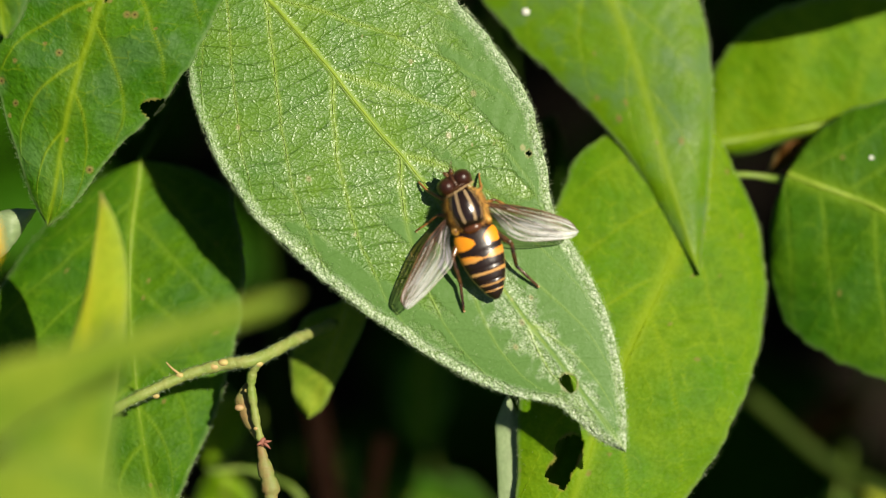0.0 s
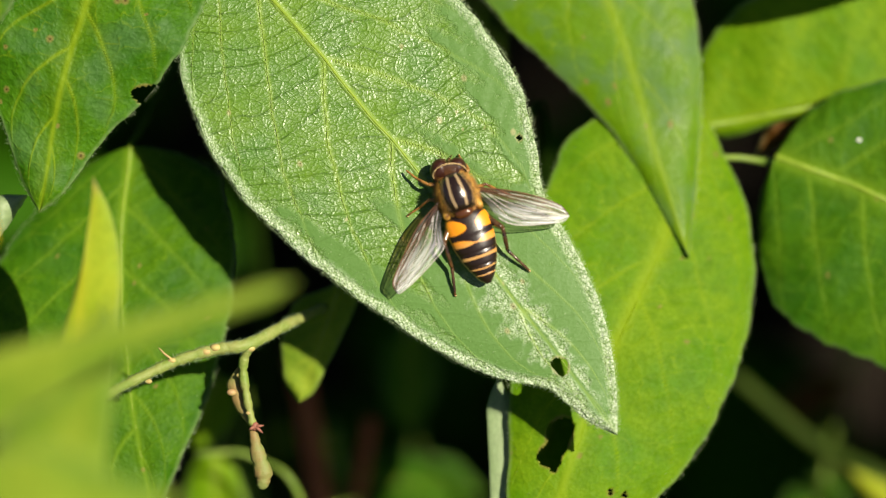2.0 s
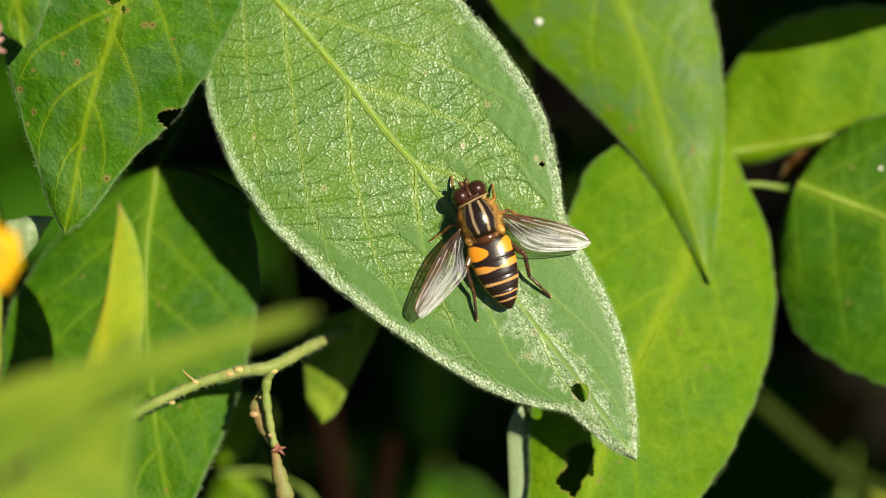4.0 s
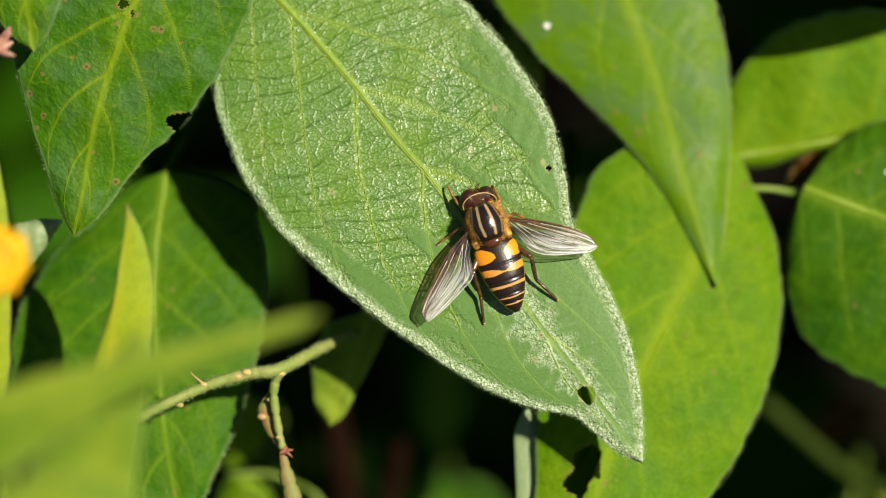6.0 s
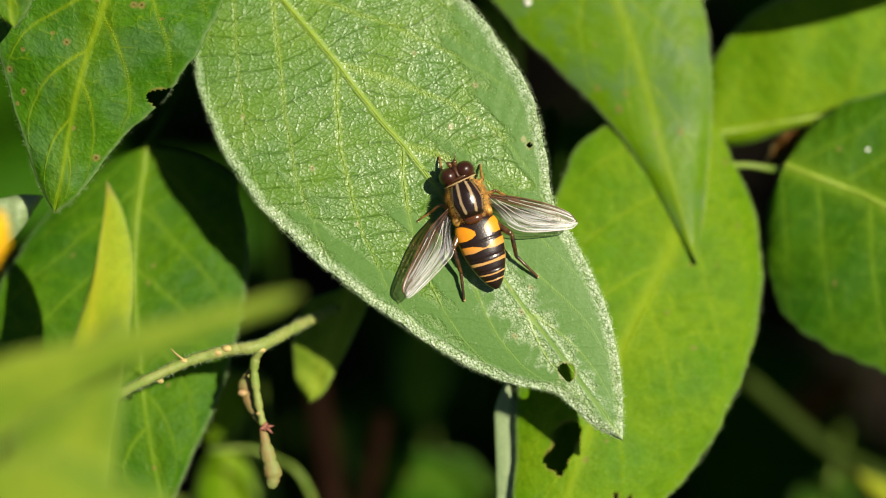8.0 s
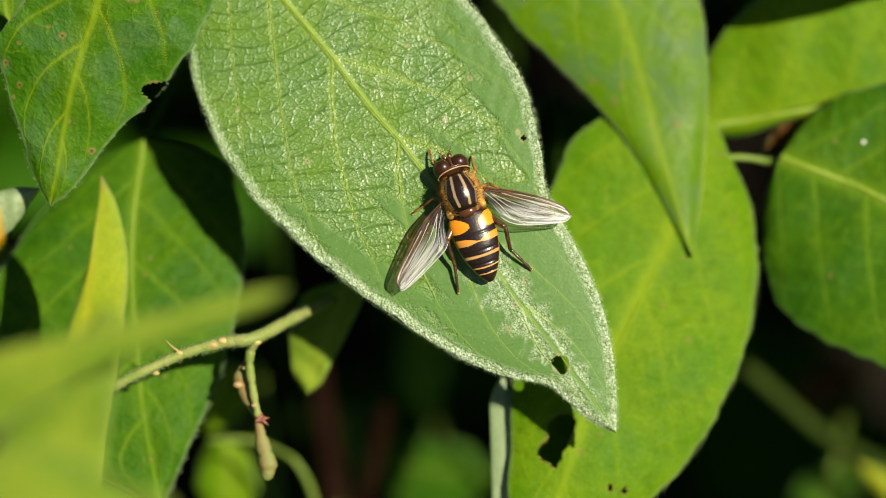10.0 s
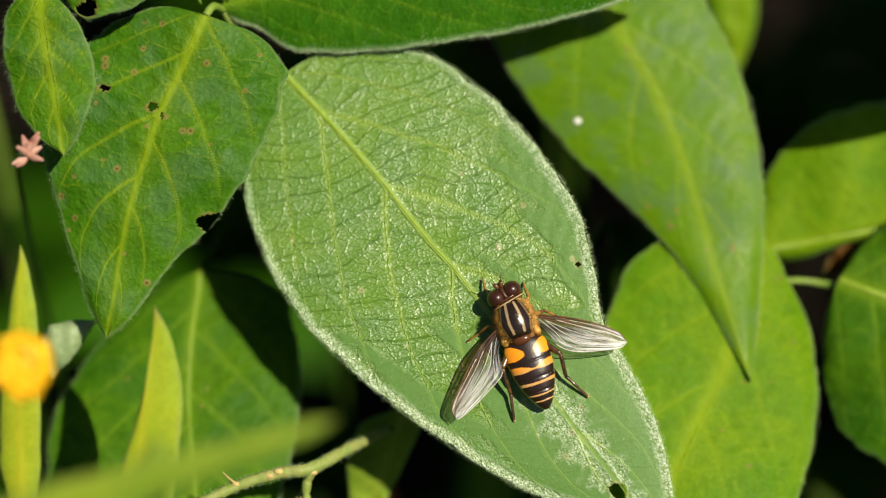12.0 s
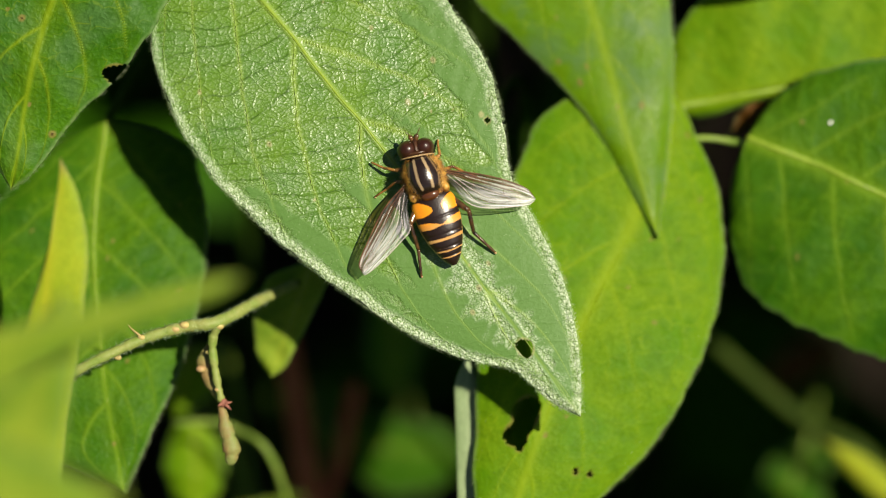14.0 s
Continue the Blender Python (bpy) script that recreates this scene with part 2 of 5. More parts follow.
def wing_material():
    """Clear, slightly crumpled membrane; its silvery sheen is painted as opaque white streaks along the veins."""
    m, nt, p = shader("wing_membrane")
    uv = nt.nodes.new("ShaderNodeUVMap").outputs[0]
    stretch = nt.nodes.new("ShaderNodeMapping")
    stretch.inputs["Scale"].default_value = (3.2, 7.0, 1.0)
    nt.links.new(uv, stretch.inputs[0])
    streak = texture(nt, "ShaderNodeTexNoise", stretch.outputs[0], 1.0, Detail=4.0, Roughness=0.6)
    crumple = texture(nt, "ShaderNodeTexNoise", stretch.outputs[0], 4.0, Detail=3.0)
    p.inputs["Base Color"].default_value = (0.90, 0.89, 0.89, 1)
    p.inputs["Roughness"].default_value = 0.36
    p.inputs["Specular IOR Level"].default_value = 1.0
    bump = nt.nodes.new("ShaderNodeBump")
    bump.inputs["Distance"].default_value = 0.00009
    bump.inputs["Strength"].default_value = 0.8
    nt.links.new(maths(nt, "ADD", streak.outputs["Fac"], maths(nt, "MULTIPLY", crumple.outputs["Fac"], 0.35)), bump.inputs["Height"])
    nt.links.new(bump.outputs[0], p.inputs["Normal"])
    clear = nt.nodes.new("ShaderNodeBsdfTransparent")
    nt.links.new(blend(nt, attribute(nt, "smoke"), (0.84, 0.81, 0.74), (0.32, 0.17, 0.075)), clear.inputs[0])
    mix = nt.nodes.new("ShaderNodeMixShader")
    nt.links.new(maths(nt, "MULTIPLY", ramp(nt, attribute(nt, "wing_sheen"), 0.0, 1.0, 0.02, 0.85), ramp(nt, streak.outputs["Fac"], 0.43, 0.58, 0.14, 1.0)), mix.inputs[0])
    nt.links.new(clear.outputs[0], mix.inputs[1])
    nt.links.new(p.outputs[0], mix.inputs[2])
    nt.links.new(mix.outputs[0], nt.nodes["Material Output"].inputs[0])
    return m


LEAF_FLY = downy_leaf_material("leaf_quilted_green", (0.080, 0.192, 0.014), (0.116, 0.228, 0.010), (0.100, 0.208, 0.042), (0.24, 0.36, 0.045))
LEAF_DEEP = leaf_material("leaf_deep_green", (0.036, 0.128, 0.003), (0.080, 0.190, 0.003), (0.17, 0.29, 0.012), 0.52, 0.09, 0.25, 0.8, veins=0.7, halo=0.6, bluish_sheen=0.1)
LEAF_SPOTTED = leaf_material("leaf_spotted_green", (0.032, 0.128, 0.002), (0.066, 0.185, 0.003), (0.20, 0.30, 0.007), 0.52, 0.12, 0.25, 0.9, veins=0.85, halo=0.7, bluish_sheen=0.5)
LEAF_LIME = leaf_material("leaf_lime_green", (0.096, 0.235, 0.001), (0.164, 0.290, 0.004), (0.27, 0.38, 0.008), 0.55, 0.09, 0.3, 0.5, veins=0.55)
LEAF_HUNG = leaf_material("leaf_lime_sheen", (0.120, 0.240, 0.002), (0.092, 0.215, 0.005), (0.22, 0.33, 0.008), 0.44, 0.12, 0.25, 0.25, halo=0.6, bluish_sheen=0.75)
LEAF_TOP = leaf_material("leaf_fresh_green", (0.026, 0.115, 0.002), (0.042, 0.145, 0.003), (0.14, 0.25, 0.01), 0.60, 0.05, 0.25, 0.9, rim=1.0)
# leaf green made darker for the undergrowth: deep shade put into the colour
LEAF_SHADE = leaf_material("leaf_green_shaded", (0.020, 0.075, 0.001), (0.034, 0.11, 0.002), (0.07, 0.14, 0.004), 0.6, 0.06, 0.15, 0.3)
LEAF_DEAD = leaf_material("leaf_dead_brown", (0.08, 0.026, 0.002), (0.11, 0.04, 0.003), (0.16, 0.08, 0.01), 0.7, 0.15, 0.2, 0.3)
LEAF_PALE = leaf_material("leaf_pale_grey_green", (0.25, 0.35, 0.15), (0.30, 0.40, 0.19), (0.33, 0.42, 0.21), 0.5, 0.4, 0.25, 0.3)
GRASS = leaf_material("grass_yellow_green", (0.135, 0.262, 0.016), (0.295, 0.400, 0.032), (0.31, 0.39, 0.03), 0.6, 0.10, 0.35, 0.2)
GRASS_GOLD = leaf_material("grass_golden_green", (0.28, 0.41, 0.016), (0.38, 0.45, 0.020), (0.48, 0.46, 0.02), 0.6, 0.12, 0.35, 0.2)
MIDRIB = plain_material("midrib_yellow_green", (0.22, 0.315, 0.022), (0.17, 0.265, 0.018), 900.0, 0.45, 0.4, 0.00004)
HAIR = plain_material("leaf_hair_white", (0.60, 0.72, 0.42), (0.5, 0.64, 0.34), 500.0, 0.35, 0.5, 0.0, 0.45)
STEM = plain_material("stem_green", (0.14, 0.235, 0.025), (0.20, 0.28, 0.045), 500.0, 0.5, 0.4, 0.0001)
# two darker copies of the stem green, with the shade put into the colour
STEM_DARK = plain_material("stem_shaded", (0.018, 0.045, 0.003), (0.030, 0.062, 0.005), 400.0, 0.7, 0.06, 0.0001)
STEM_MID = plain_material("stem_shaded_mid", (0.022, 0.042, 0.004), (0.036, 0.060, 0.006), 400.0, 0.7, 0.1, 0.0001)
HUSK = plain_material("husk_red_brown", (0.28, 0.10, 0.07), (0.20, 0.08, 0.04), 600.0, 0.7)
WHITE = plain_material("white_crust", (0.75, 0.74, 0.68), (0.6, 0.6, 0.52), 900.0, 0.8)
OCCIPUT = plain_material("occiput_tan", (0.085, 0.036, 0.013), (0.030, 0.011, 0.005), 900.0, 0.30)
STEM_BROWN = plain_material("stem_brown", (0.30, 0.075, 0.024), (0.38, 0.12, 0.042), 300.0, 0.7, 0.3, 0.0002)
SEED_STEM = plain_material("stem_yellow_green", (0.17, 0.24, 0.040), (0.26, 0.28, 0.080), 500.0, 0.55, 0.3, 0.0001)
POD = plain_material("pod_grey_green", (0.19, 0.22, 0.06), (0.25, 0.16, 0.06), 500.0, 0.6, 0.3, 0.0001)
KNOB = plain_material("knob_tan", (0.46, 0.38, 0.12), (0.40, 0.24, 0.11), 700.0, 0.6)
PETAL = plain_material("petal_yellow", (0.88, 0.55, 0.008), (0.85, 0.45, 0.005), 200.0, 0.5, 0.3, 0.0, 0.25)
PINK = plain_material("bud_pink", (0.55, 0.33, 0.25), (0.34, 0.15, 0.11), 500.0, 0.7)
# darker than soil's own tone: the shade under the plants is in the colour
SOIL = plain_material("shaded_soil", (0.008, 0.006, 0.004), (0.018, 0.012, 0.007), 90.0, 0.95, 0.2, 0.004)
EYE = plain_material("eye_dark_red", (0.028, 0.008, 0.004), (0.046, 0.014, 0.007), 1500.0, 0.34, 0.4, 0.0, 0.0, 0.15)
ABDOMEN = pattern_material("abdomen_banded", (0.016, 0.007, 0.004), (0.85, 0.30, 0.010), (0.56, 0.31, 0.10), 0.34, 0.25)
THORAX = pattern_material("thorax_striped", (0.016, 0.008, 0.005), (0.40, 0.28, 0.15), (0.075, 0.028, 0.006), 0.22, 0.6)
TAN = plain_material("scutellum_brown", (0.07, 0.022, 0.006), (0.12, 0.042, 0.011), 800.0, 0.18, 0.6, 0.0, 0.0, 0.5)
GOLD = plain_material("golden_pile", (0.78, 0.45, 0.08), (0.20, 0.070, 0.010), 1600.0, 0.45, 0.5, 0.0, 0.3)
FACE = plain_material("face_brown", (0.10, 0.042, 0.015), (0.035, 0.012, 0.005), 700.0, 0.4)
CREAM = plain_material("cream_rim", (0.52, 0.38, 0.18), (0.34, 0.20, 0.08), 900.0, 0.5)
CHITIN = plain_material("chitin_black", (0.014, 0.009, 0.007), (0.12, 0.055, 0.016), 900.0, 0.25, 0.6, 0.0, 0.0, 0.3)
AMBER = plain_material("chitin_amber", (0.40, 0.20, 0.045), (0.10, 0.035, 0.008), 900.0, 0.3, 0.6)
WING = wing_material()
WING_EDGE = plain_material("wing_edge_pale", (0.62, 0.58, 0.52), (0.46, 0.40, 0.34), 900.0, 0.3, 0.7)
WING_VEIN = plain_material("wing_vein_brown", (0.07, 0.028, 0.012), (0.16, 0.07, 0.028), 900.0, 0.28, 0.7)


# ---- building ----
def thing(name, base, label, category, group=""):
    """A top-level thing at base (mm in the plant's frame)."""
    ob = new(name)
    ob.empty_display_size = 0.005
    ob.matrix_world = PLANT @ Matrix.Translation(Vector(base) / 1000)
    ob["base"] = [float(c) for c in base]
    return tagged(ob, label, category, group)


def part(name, shape, material, parent, label="", origin=None, kind="", smooth=True):
    """One mesh object under a thing or a part. shape: (verts in mm, faces, attributes) in the plant's frame (or in the parent's own frame if it has no base)."""
    verts, faces, more = shape
    verts = np.asarray(verts, float)
    off = np.array(parent["base"]) if "base" in parent else np.zeros(3)
    o = np.array(origin if origin is not None else off, float)
    me = bpy.data.meshes.new(name)
    me.from_pydata(((verts - o) / 1000).tolist(), [], [tuple(int(i) for i in f) for f in faces])
    for key, values in more.items():
        if key == "uv":
            layer = me.uv_layers.new(name="UVMap")
            index = np.empty(len(me.loops), np.int32)
            me.loops.foreach_get("vertex_index", index)
            layer.data.foreach_set("uv", np.asarray(values, np.float32)[index].ravel())
        else:
            me.attributes.new(key, "FLOAT", "POINT").data.foreach_set("value", np.asarray(values, np.float32))
    me.materials.append(material)
    me.polygons.foreach_set("use_smooth", [smooth] * len(me.polygons))
    me.update()
    ob = new(name, me)
    ob.parent = parent
    ob.location = (o - off) / 1000
    ob["base"] = [float(c) for c in o]
    return tagged(ob, label, kind=kind)


def curve_through(points, n):
    """A smooth line of n points through the given ones (Catmull-Rom)."""
    p = np.asarray(points, float)
    if len(p) == 2:
        return p[0] + (p[1] - p[0]) * np.linspace(0, 1, n)[:, None]
    p = np.vstack([2 * p[0] - p[1], p, 2 * p[-1] - p[-2]])
    t = np.linspace(0, len(p) - 3 - 1e-9, n)
    i = t.astype(int)
    u = (t - i)[:, None]
    a, b, c, d = p[i], p[i + 1], p[i + 2], p[i + 3]
    return 0.5 * (2 * b + (c - a) * u + (2 * a - 5 * b + 4 * c - d) * u ** 2 + (3 * b - a - 3 * c + d) * u ** 3)


def tube(points, radii, n=24, sides=8, lumps=0.0, flat=1.0):
    """A tapered tube through points, closed at both ends."""
    line = curve_through(points, n)
    r = np.interp(np.linspace(0, 1, n), np.linspace(0, 1, len(radii)), radii)
    if lumps:
        r = r * (1 + lumps * np.sin(np.arange(n) * 1.9) * np.cos(np.arange(n) * 0.7))
    t = np.gradient(line, axis=0)
    t /= np.linalg.norm(t, axis=1)[:, None] + 1e-9
    ref = np.where(np.abs(t[:, 2:3]) > 0.9, [[1.0, 0, 0]], [[0, 0, 1.0]])
    u = np.cross(t, ref)
    u /= np.linalg.norm(u, axis=1)[:, None] + 1e-9
    w = np.cross(t, u)
    a = np.arange(sides) * 2 * np.pi / sides
    v = line[:, None] + r[:, None, None] * (np.cos(a)[None, :, None] * u[:, None] + flat * np.sin(a)[None, :, None] * w[:, None])
    faces = [(i * sides + j, i * sides + (j + 1) % sides, (i + 1) * sides + (j + 1) % sides, (i + 1) * sides + j) for i in range(n - 1) for j in range(sides)]
    faces += [tuple(range(sides))[::-1], tuple((n - 1) * sides + j for j in range(sides))]
    return v.reshape(-1, 3), faces, {}


def ball(centre, radii, n=12, sides=16, turn=None):
    """A rounded body: an ellipsoid that may be turned."""
    th = np.linspace(0.02, np.pi - 0.02, n)
    a = np.arange(sides) * 2 * np.pi / sides
    v = np.stack([np.outer(np.sin(th), np.cos(a)), np.outer(np.sin(th), np.sin(a)), np.outer(np.cos(th), np.ones(sides))], -1).reshape(-1, 3) * np.array(radii)
    if turn is not None:
        v = v @ np.array(turn).T
    faces = [(i * sides + j, (i + 1) * sides + j, (i + 1) * sides + (j + 1) % sides, i * sides + (j + 1) % sides) for i in range(n - 1) for j in range(sides)]
    faces += [tuple(range(sides)), tuple((n - 1) * sides + j for j in range(sides))[::-1]]
    return v + np.array(centre), faces, {}


class Blade:
    """A leaf's plan: base, tip, the way its upper side faces, and at even steps along it the midrib's offset and the half widths to both sides (mm)."""

    def __init__(self, base, tip, face, mid, left, right):
        self.base, self.tip = np.array(base, float), np.array(tip, float)
        axis = self.tip - self.base
        self.length = np.linalg.norm(axis)
        self.axis = axis / self.length
        up = np.array(face, float) - self.axis * np.dot(face, self.axis)
        self.up = up / np.linalg.norm(up)
        self.side = np.cross(self.axis, self.up)
        self.mid, self.left, self.right = mid, left, right

    def profile(self, values, s, blunt=1.0):
        v = np.array([0.0, *values, 0.0])
        n = len(v) - 1
        line = curve_through(np.stack([np.arange(n + 1), v], 1), 400)
        out = np.interp(s * n, np.maximum.accumulate(line[:, 0]), line[:, 1])
        near = s * n < 1
        return np.where(near, v[1] * np.clip(s * n, 0, 1) ** blunt, out)

    def place(self, along, across, lift=0.0):
        """The place at so many mm along and across, lifted off the plan."""
        return self.base + np.multiply.outer(along, self.axis) + np.multiply.outer(across, self.side) + np.multiply.outer(lift * np.ones_like(along), self.up)


def leaf_height(b, s, v, arch, cup, wave, seed, fold=0.0):
    """How far the blade bends out of its plan; fold: how far its one half hangs at the rim."""
    return (-fold * np.clip(-np.asarray(v), 0, 1) * np.sin(np.pi * np.clip(s, 0.02, 0.98)) ** 0.7 + arch * 4 * s * (1 - s) - cup * np.abs(v) ** 3.5 + cup * 0.22
            + wave * (np.sin(s * 11 + seed) * np.abs(v) + 0.5 * np.sin(s * 23 + 2 * seed + 2 * v)))


def leaf_shape(b, step=0.5, arch=1.5, cup=1.0, wave=0.35, quilt=0.12, ribs=6, holes=(), spots=(), blunt=0.55, seed=1.0, slant=0.25, bow=0.10, start=(0.0, 0.42), midrib=1.0, lean=(0.66, 0.66), smooth_rim=(0.0, 0.0), fold=0.0, vein_width=1.0):
    """The blade as a thin closed sheet with sunken veins between bulging cells. holes, spots: (along, across, radius along, radius across) in mm."""
    n = max(24, int(b.length / step))
    width = max(b.left) + max(b.right)
    k = max(12, int(width / step))
    s = (1 - np.cos(np.linspace(0, np.pi, n + 1))) / 2 * 0.35 + np.linspace(0, 1, n + 1) * 0.65
    v = np.linspace(-1, 1, k + 1)
    S, V = np.meshgrid(s, v, indexing="ij")
    mid = b.profile(b.mid, S)
    wl, wr = b.profile(b.left, S, blunt), b.profile(b.right, S, blunt)
    rough_edge = 1 + 0.004 * np.sin(S * 140 + seed) + 0.007 * np.sin(S * 57 + 3 * seed)
    half = np.where(V < 0, wl, wr) * rough_edge
    across = mid + V * half
    along = S * b.length
    h = leaf_height(b, S, V, arch, cup, wave, seed, fold)
    # veins
    a, dist = np.abs(V), np.abs(V) * half
    wob = 0.25 * np.sin(along * 1.3 + V * 5 + seed) + 0.2 * np.sin(along * 0.45 - dist * 1.1)
    c = (S - slant * a - bow * a ** 2) * ribs + np.where(V < 0, *start) + 0.03 * wob
    lateral = np.abs(c - np.round(c)) / ribs * b.length * 0.72
    alive = np.clip((1.02 - a) * 5, 0, 1) * (np.round(c) > -1.5)
    vein = np.exp(-(lateral / (0.08 + 0.11 * (1 - a)) / vein_width) ** 2) * alive * (1 - 0.45 * a)
    vein = np.maximum(vein, np.exp(-(dist / (0.55 - 0.4 * S) / midrib) ** 2) * (1 - 0.3 * S) * 1.2)
    cell = np.floor(c) * 7.31 + np.where(V < 0, 3.7, 0)
    run = dist * 0.55 + along * 0.83 + 0.25 * np.sin(cell * 3.1 + lateral * 0.9) + 0.5 * wob
    slope = np.where(V < 0, *lean)
    run_on = (along + slope * dist) / np.sqrt(1 + slope ** 2) + 0.2 * wob + np.sin(cell * 5.3) * 0.6
    cross_on = (dist - slope * along) / np.sqrt(1 + slope ** 2) + np.where(V < 0, 40.0, 0.0)
    halo = np.maximum(np.exp(-(dist / (2.3 - 1.2 * S)) ** 2) * 0.9, 0.55 * np.exp(-(lateral / 0.9) ** 2) * alive * (1 - 0.6 * a))
    gap = 1.75
    q = run / gap + np.sin(cell * 12.9) * 0.5
    mark = np.sin(np.floor(q) * 12.9898 + cell * 78.233) * 437.58
    strength = (mark - np.floor(mark)) ** 1.3
    net = np.clip((0.97 - a) * 8, 0, 1) * np.clip(dist / 0.5 - 0.4, 0, 1) * np.clip(lateral / 0.3, 0, 1) * (0.55 + 0.45 * strength)
    bulge = np.exp(-((np.abs(q - np.floor(q) - 0.5)) * gap / 0.45) ** 2)
    fade = 0.2 + 0.8 * np.clip((0.66 - S) * 5, 0, 1)
    groove = np.maximum(np.exp(-(lateral / 0.55) ** 2) * alive, 0.8 * bulge) * fade
    h = h + quilt * (1 - groove) - quilt * 0.8 * np.exp(-(dist / 0.6) ** 2)
    top = b.base + along[..., None] * b.axis + across[..., None] * b.side + h[..., None] * b.up
    low = top - (0.16 + 0.1 * (1 - a))[..., None] * b.up
    m = (n + 1) * (k + 1)
    grid = np.arange(m).reshape(n + 1, k + 1)
    keep = np.ones((n, k), bool)
    ca, cc = (along[:-1, :-1] + along[1:, 1:]) / 2, (across[:-1, :-1] + across[1:, 1:]) / 2
    for x, y, rx, ry in holes:
        e = ((ca - x) / rx) ** 2 + ((cc - y) / ry) ** 2
        keep &= e * (1 + 0.25 * np.sin(3 * np.arctan2(cc - y, ca - x) + x)) > 1
    spot = np.zeros_like(S)
    for x, y, rx, ry in spots:
        e = np.sqrt(((along - x) / rx) ** 2 + ((across - y) / ry) ** 2)
        spot = np.maximum(spot, np.clip(1.15 - e, 0, 1))
    for x, y, rx, ry in holes:
        e = ((along - x) / (rx + 0.12)) ** 2 + ((across - y) / (ry + 0.12)) ** 2
        spot = np.maximum(spot, np.clip(1.6 - 1.3 * e, 0, 0.5))
    quad = np.stack([grid[:-1, :-1], grid[1:, :-1], grid[1:, 1:], grid[:-1, 1:]], -1)
    up_faces = quad[keep]
    low_faces = up_faces[:, ::-1] + m
    rim = []
    pad = np.pad(keep, 1)
    for di, dj, p, r in ((0, -1, 0, 1), (1, 0, 1, 2), (0, 1, 2, 3), (-1, 0, 3, 0)):
        other = pad[1 + di:n + 1 + di, 1 + dj:k + 1 + dj]
        e = quad[keep & ~other]
        rim.append(np.stack([e[:, r], e[:, p], e[:, p] + m, e[:, r] + m], -1))
    faces = np.vstack([up_faces, low_faces, *rim])
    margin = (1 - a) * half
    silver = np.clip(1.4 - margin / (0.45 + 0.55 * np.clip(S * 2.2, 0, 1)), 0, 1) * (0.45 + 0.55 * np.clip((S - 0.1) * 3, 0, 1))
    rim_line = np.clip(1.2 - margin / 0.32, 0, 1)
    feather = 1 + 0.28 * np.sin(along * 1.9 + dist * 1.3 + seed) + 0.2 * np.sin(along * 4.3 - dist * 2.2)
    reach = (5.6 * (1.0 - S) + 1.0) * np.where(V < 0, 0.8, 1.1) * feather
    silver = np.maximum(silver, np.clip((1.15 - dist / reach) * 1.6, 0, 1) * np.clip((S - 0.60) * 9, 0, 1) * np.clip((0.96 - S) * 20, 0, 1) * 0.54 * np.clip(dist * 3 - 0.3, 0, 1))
    noise_line = 0.10 * np.sin(across * 0.9 + seed) + 0.07 * np.sin(across * 2.1 + along * 0.7)
    crinkle = np.clip((0.62 - 0.10 * a + noise_line - S) * 5 + 0.5, 0, 1)
    rim_limit = np.where(V < 0, *smooth_rim) * np.clip((S - 0.14) * 4, 0, 1)
    crinkle = crinkle * np.clip((1.05 - rim_limit - a + 0.7 * noise_line) * 4 + 0.5, 0, 1)
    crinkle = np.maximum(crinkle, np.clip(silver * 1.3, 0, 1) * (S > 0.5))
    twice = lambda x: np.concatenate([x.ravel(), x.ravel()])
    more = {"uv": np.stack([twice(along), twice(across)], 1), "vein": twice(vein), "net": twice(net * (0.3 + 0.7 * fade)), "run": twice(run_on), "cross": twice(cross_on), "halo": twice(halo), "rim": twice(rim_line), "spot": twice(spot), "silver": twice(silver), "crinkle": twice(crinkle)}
    return np.vstack([top.reshape(-1, 3), low.reshape(-1, 3)]), faces, more


def midrib_shape(b, thick, arch, cup, wave, seed, quilt=0.12, fold=0.0):
    """The raised midrib that tapers to the tip."""
    s = np.linspace(0.0, 0.985, 60)
    h = leaf_height(b, s, 0 * s, arch, cup, wave, seed) + quilt * 0.2
    line = b.base + (s * b.length)[:, None] * b.axis + b.profile(b.mid, s)[:, None] * b.side + (h - thick * 0.12)[:, None] * b.up
    return tube(line, [thick, thick * 0.75, thick * 0.45, thick * 0.25, thick * 0.12], 90, 10, flat=0.45)


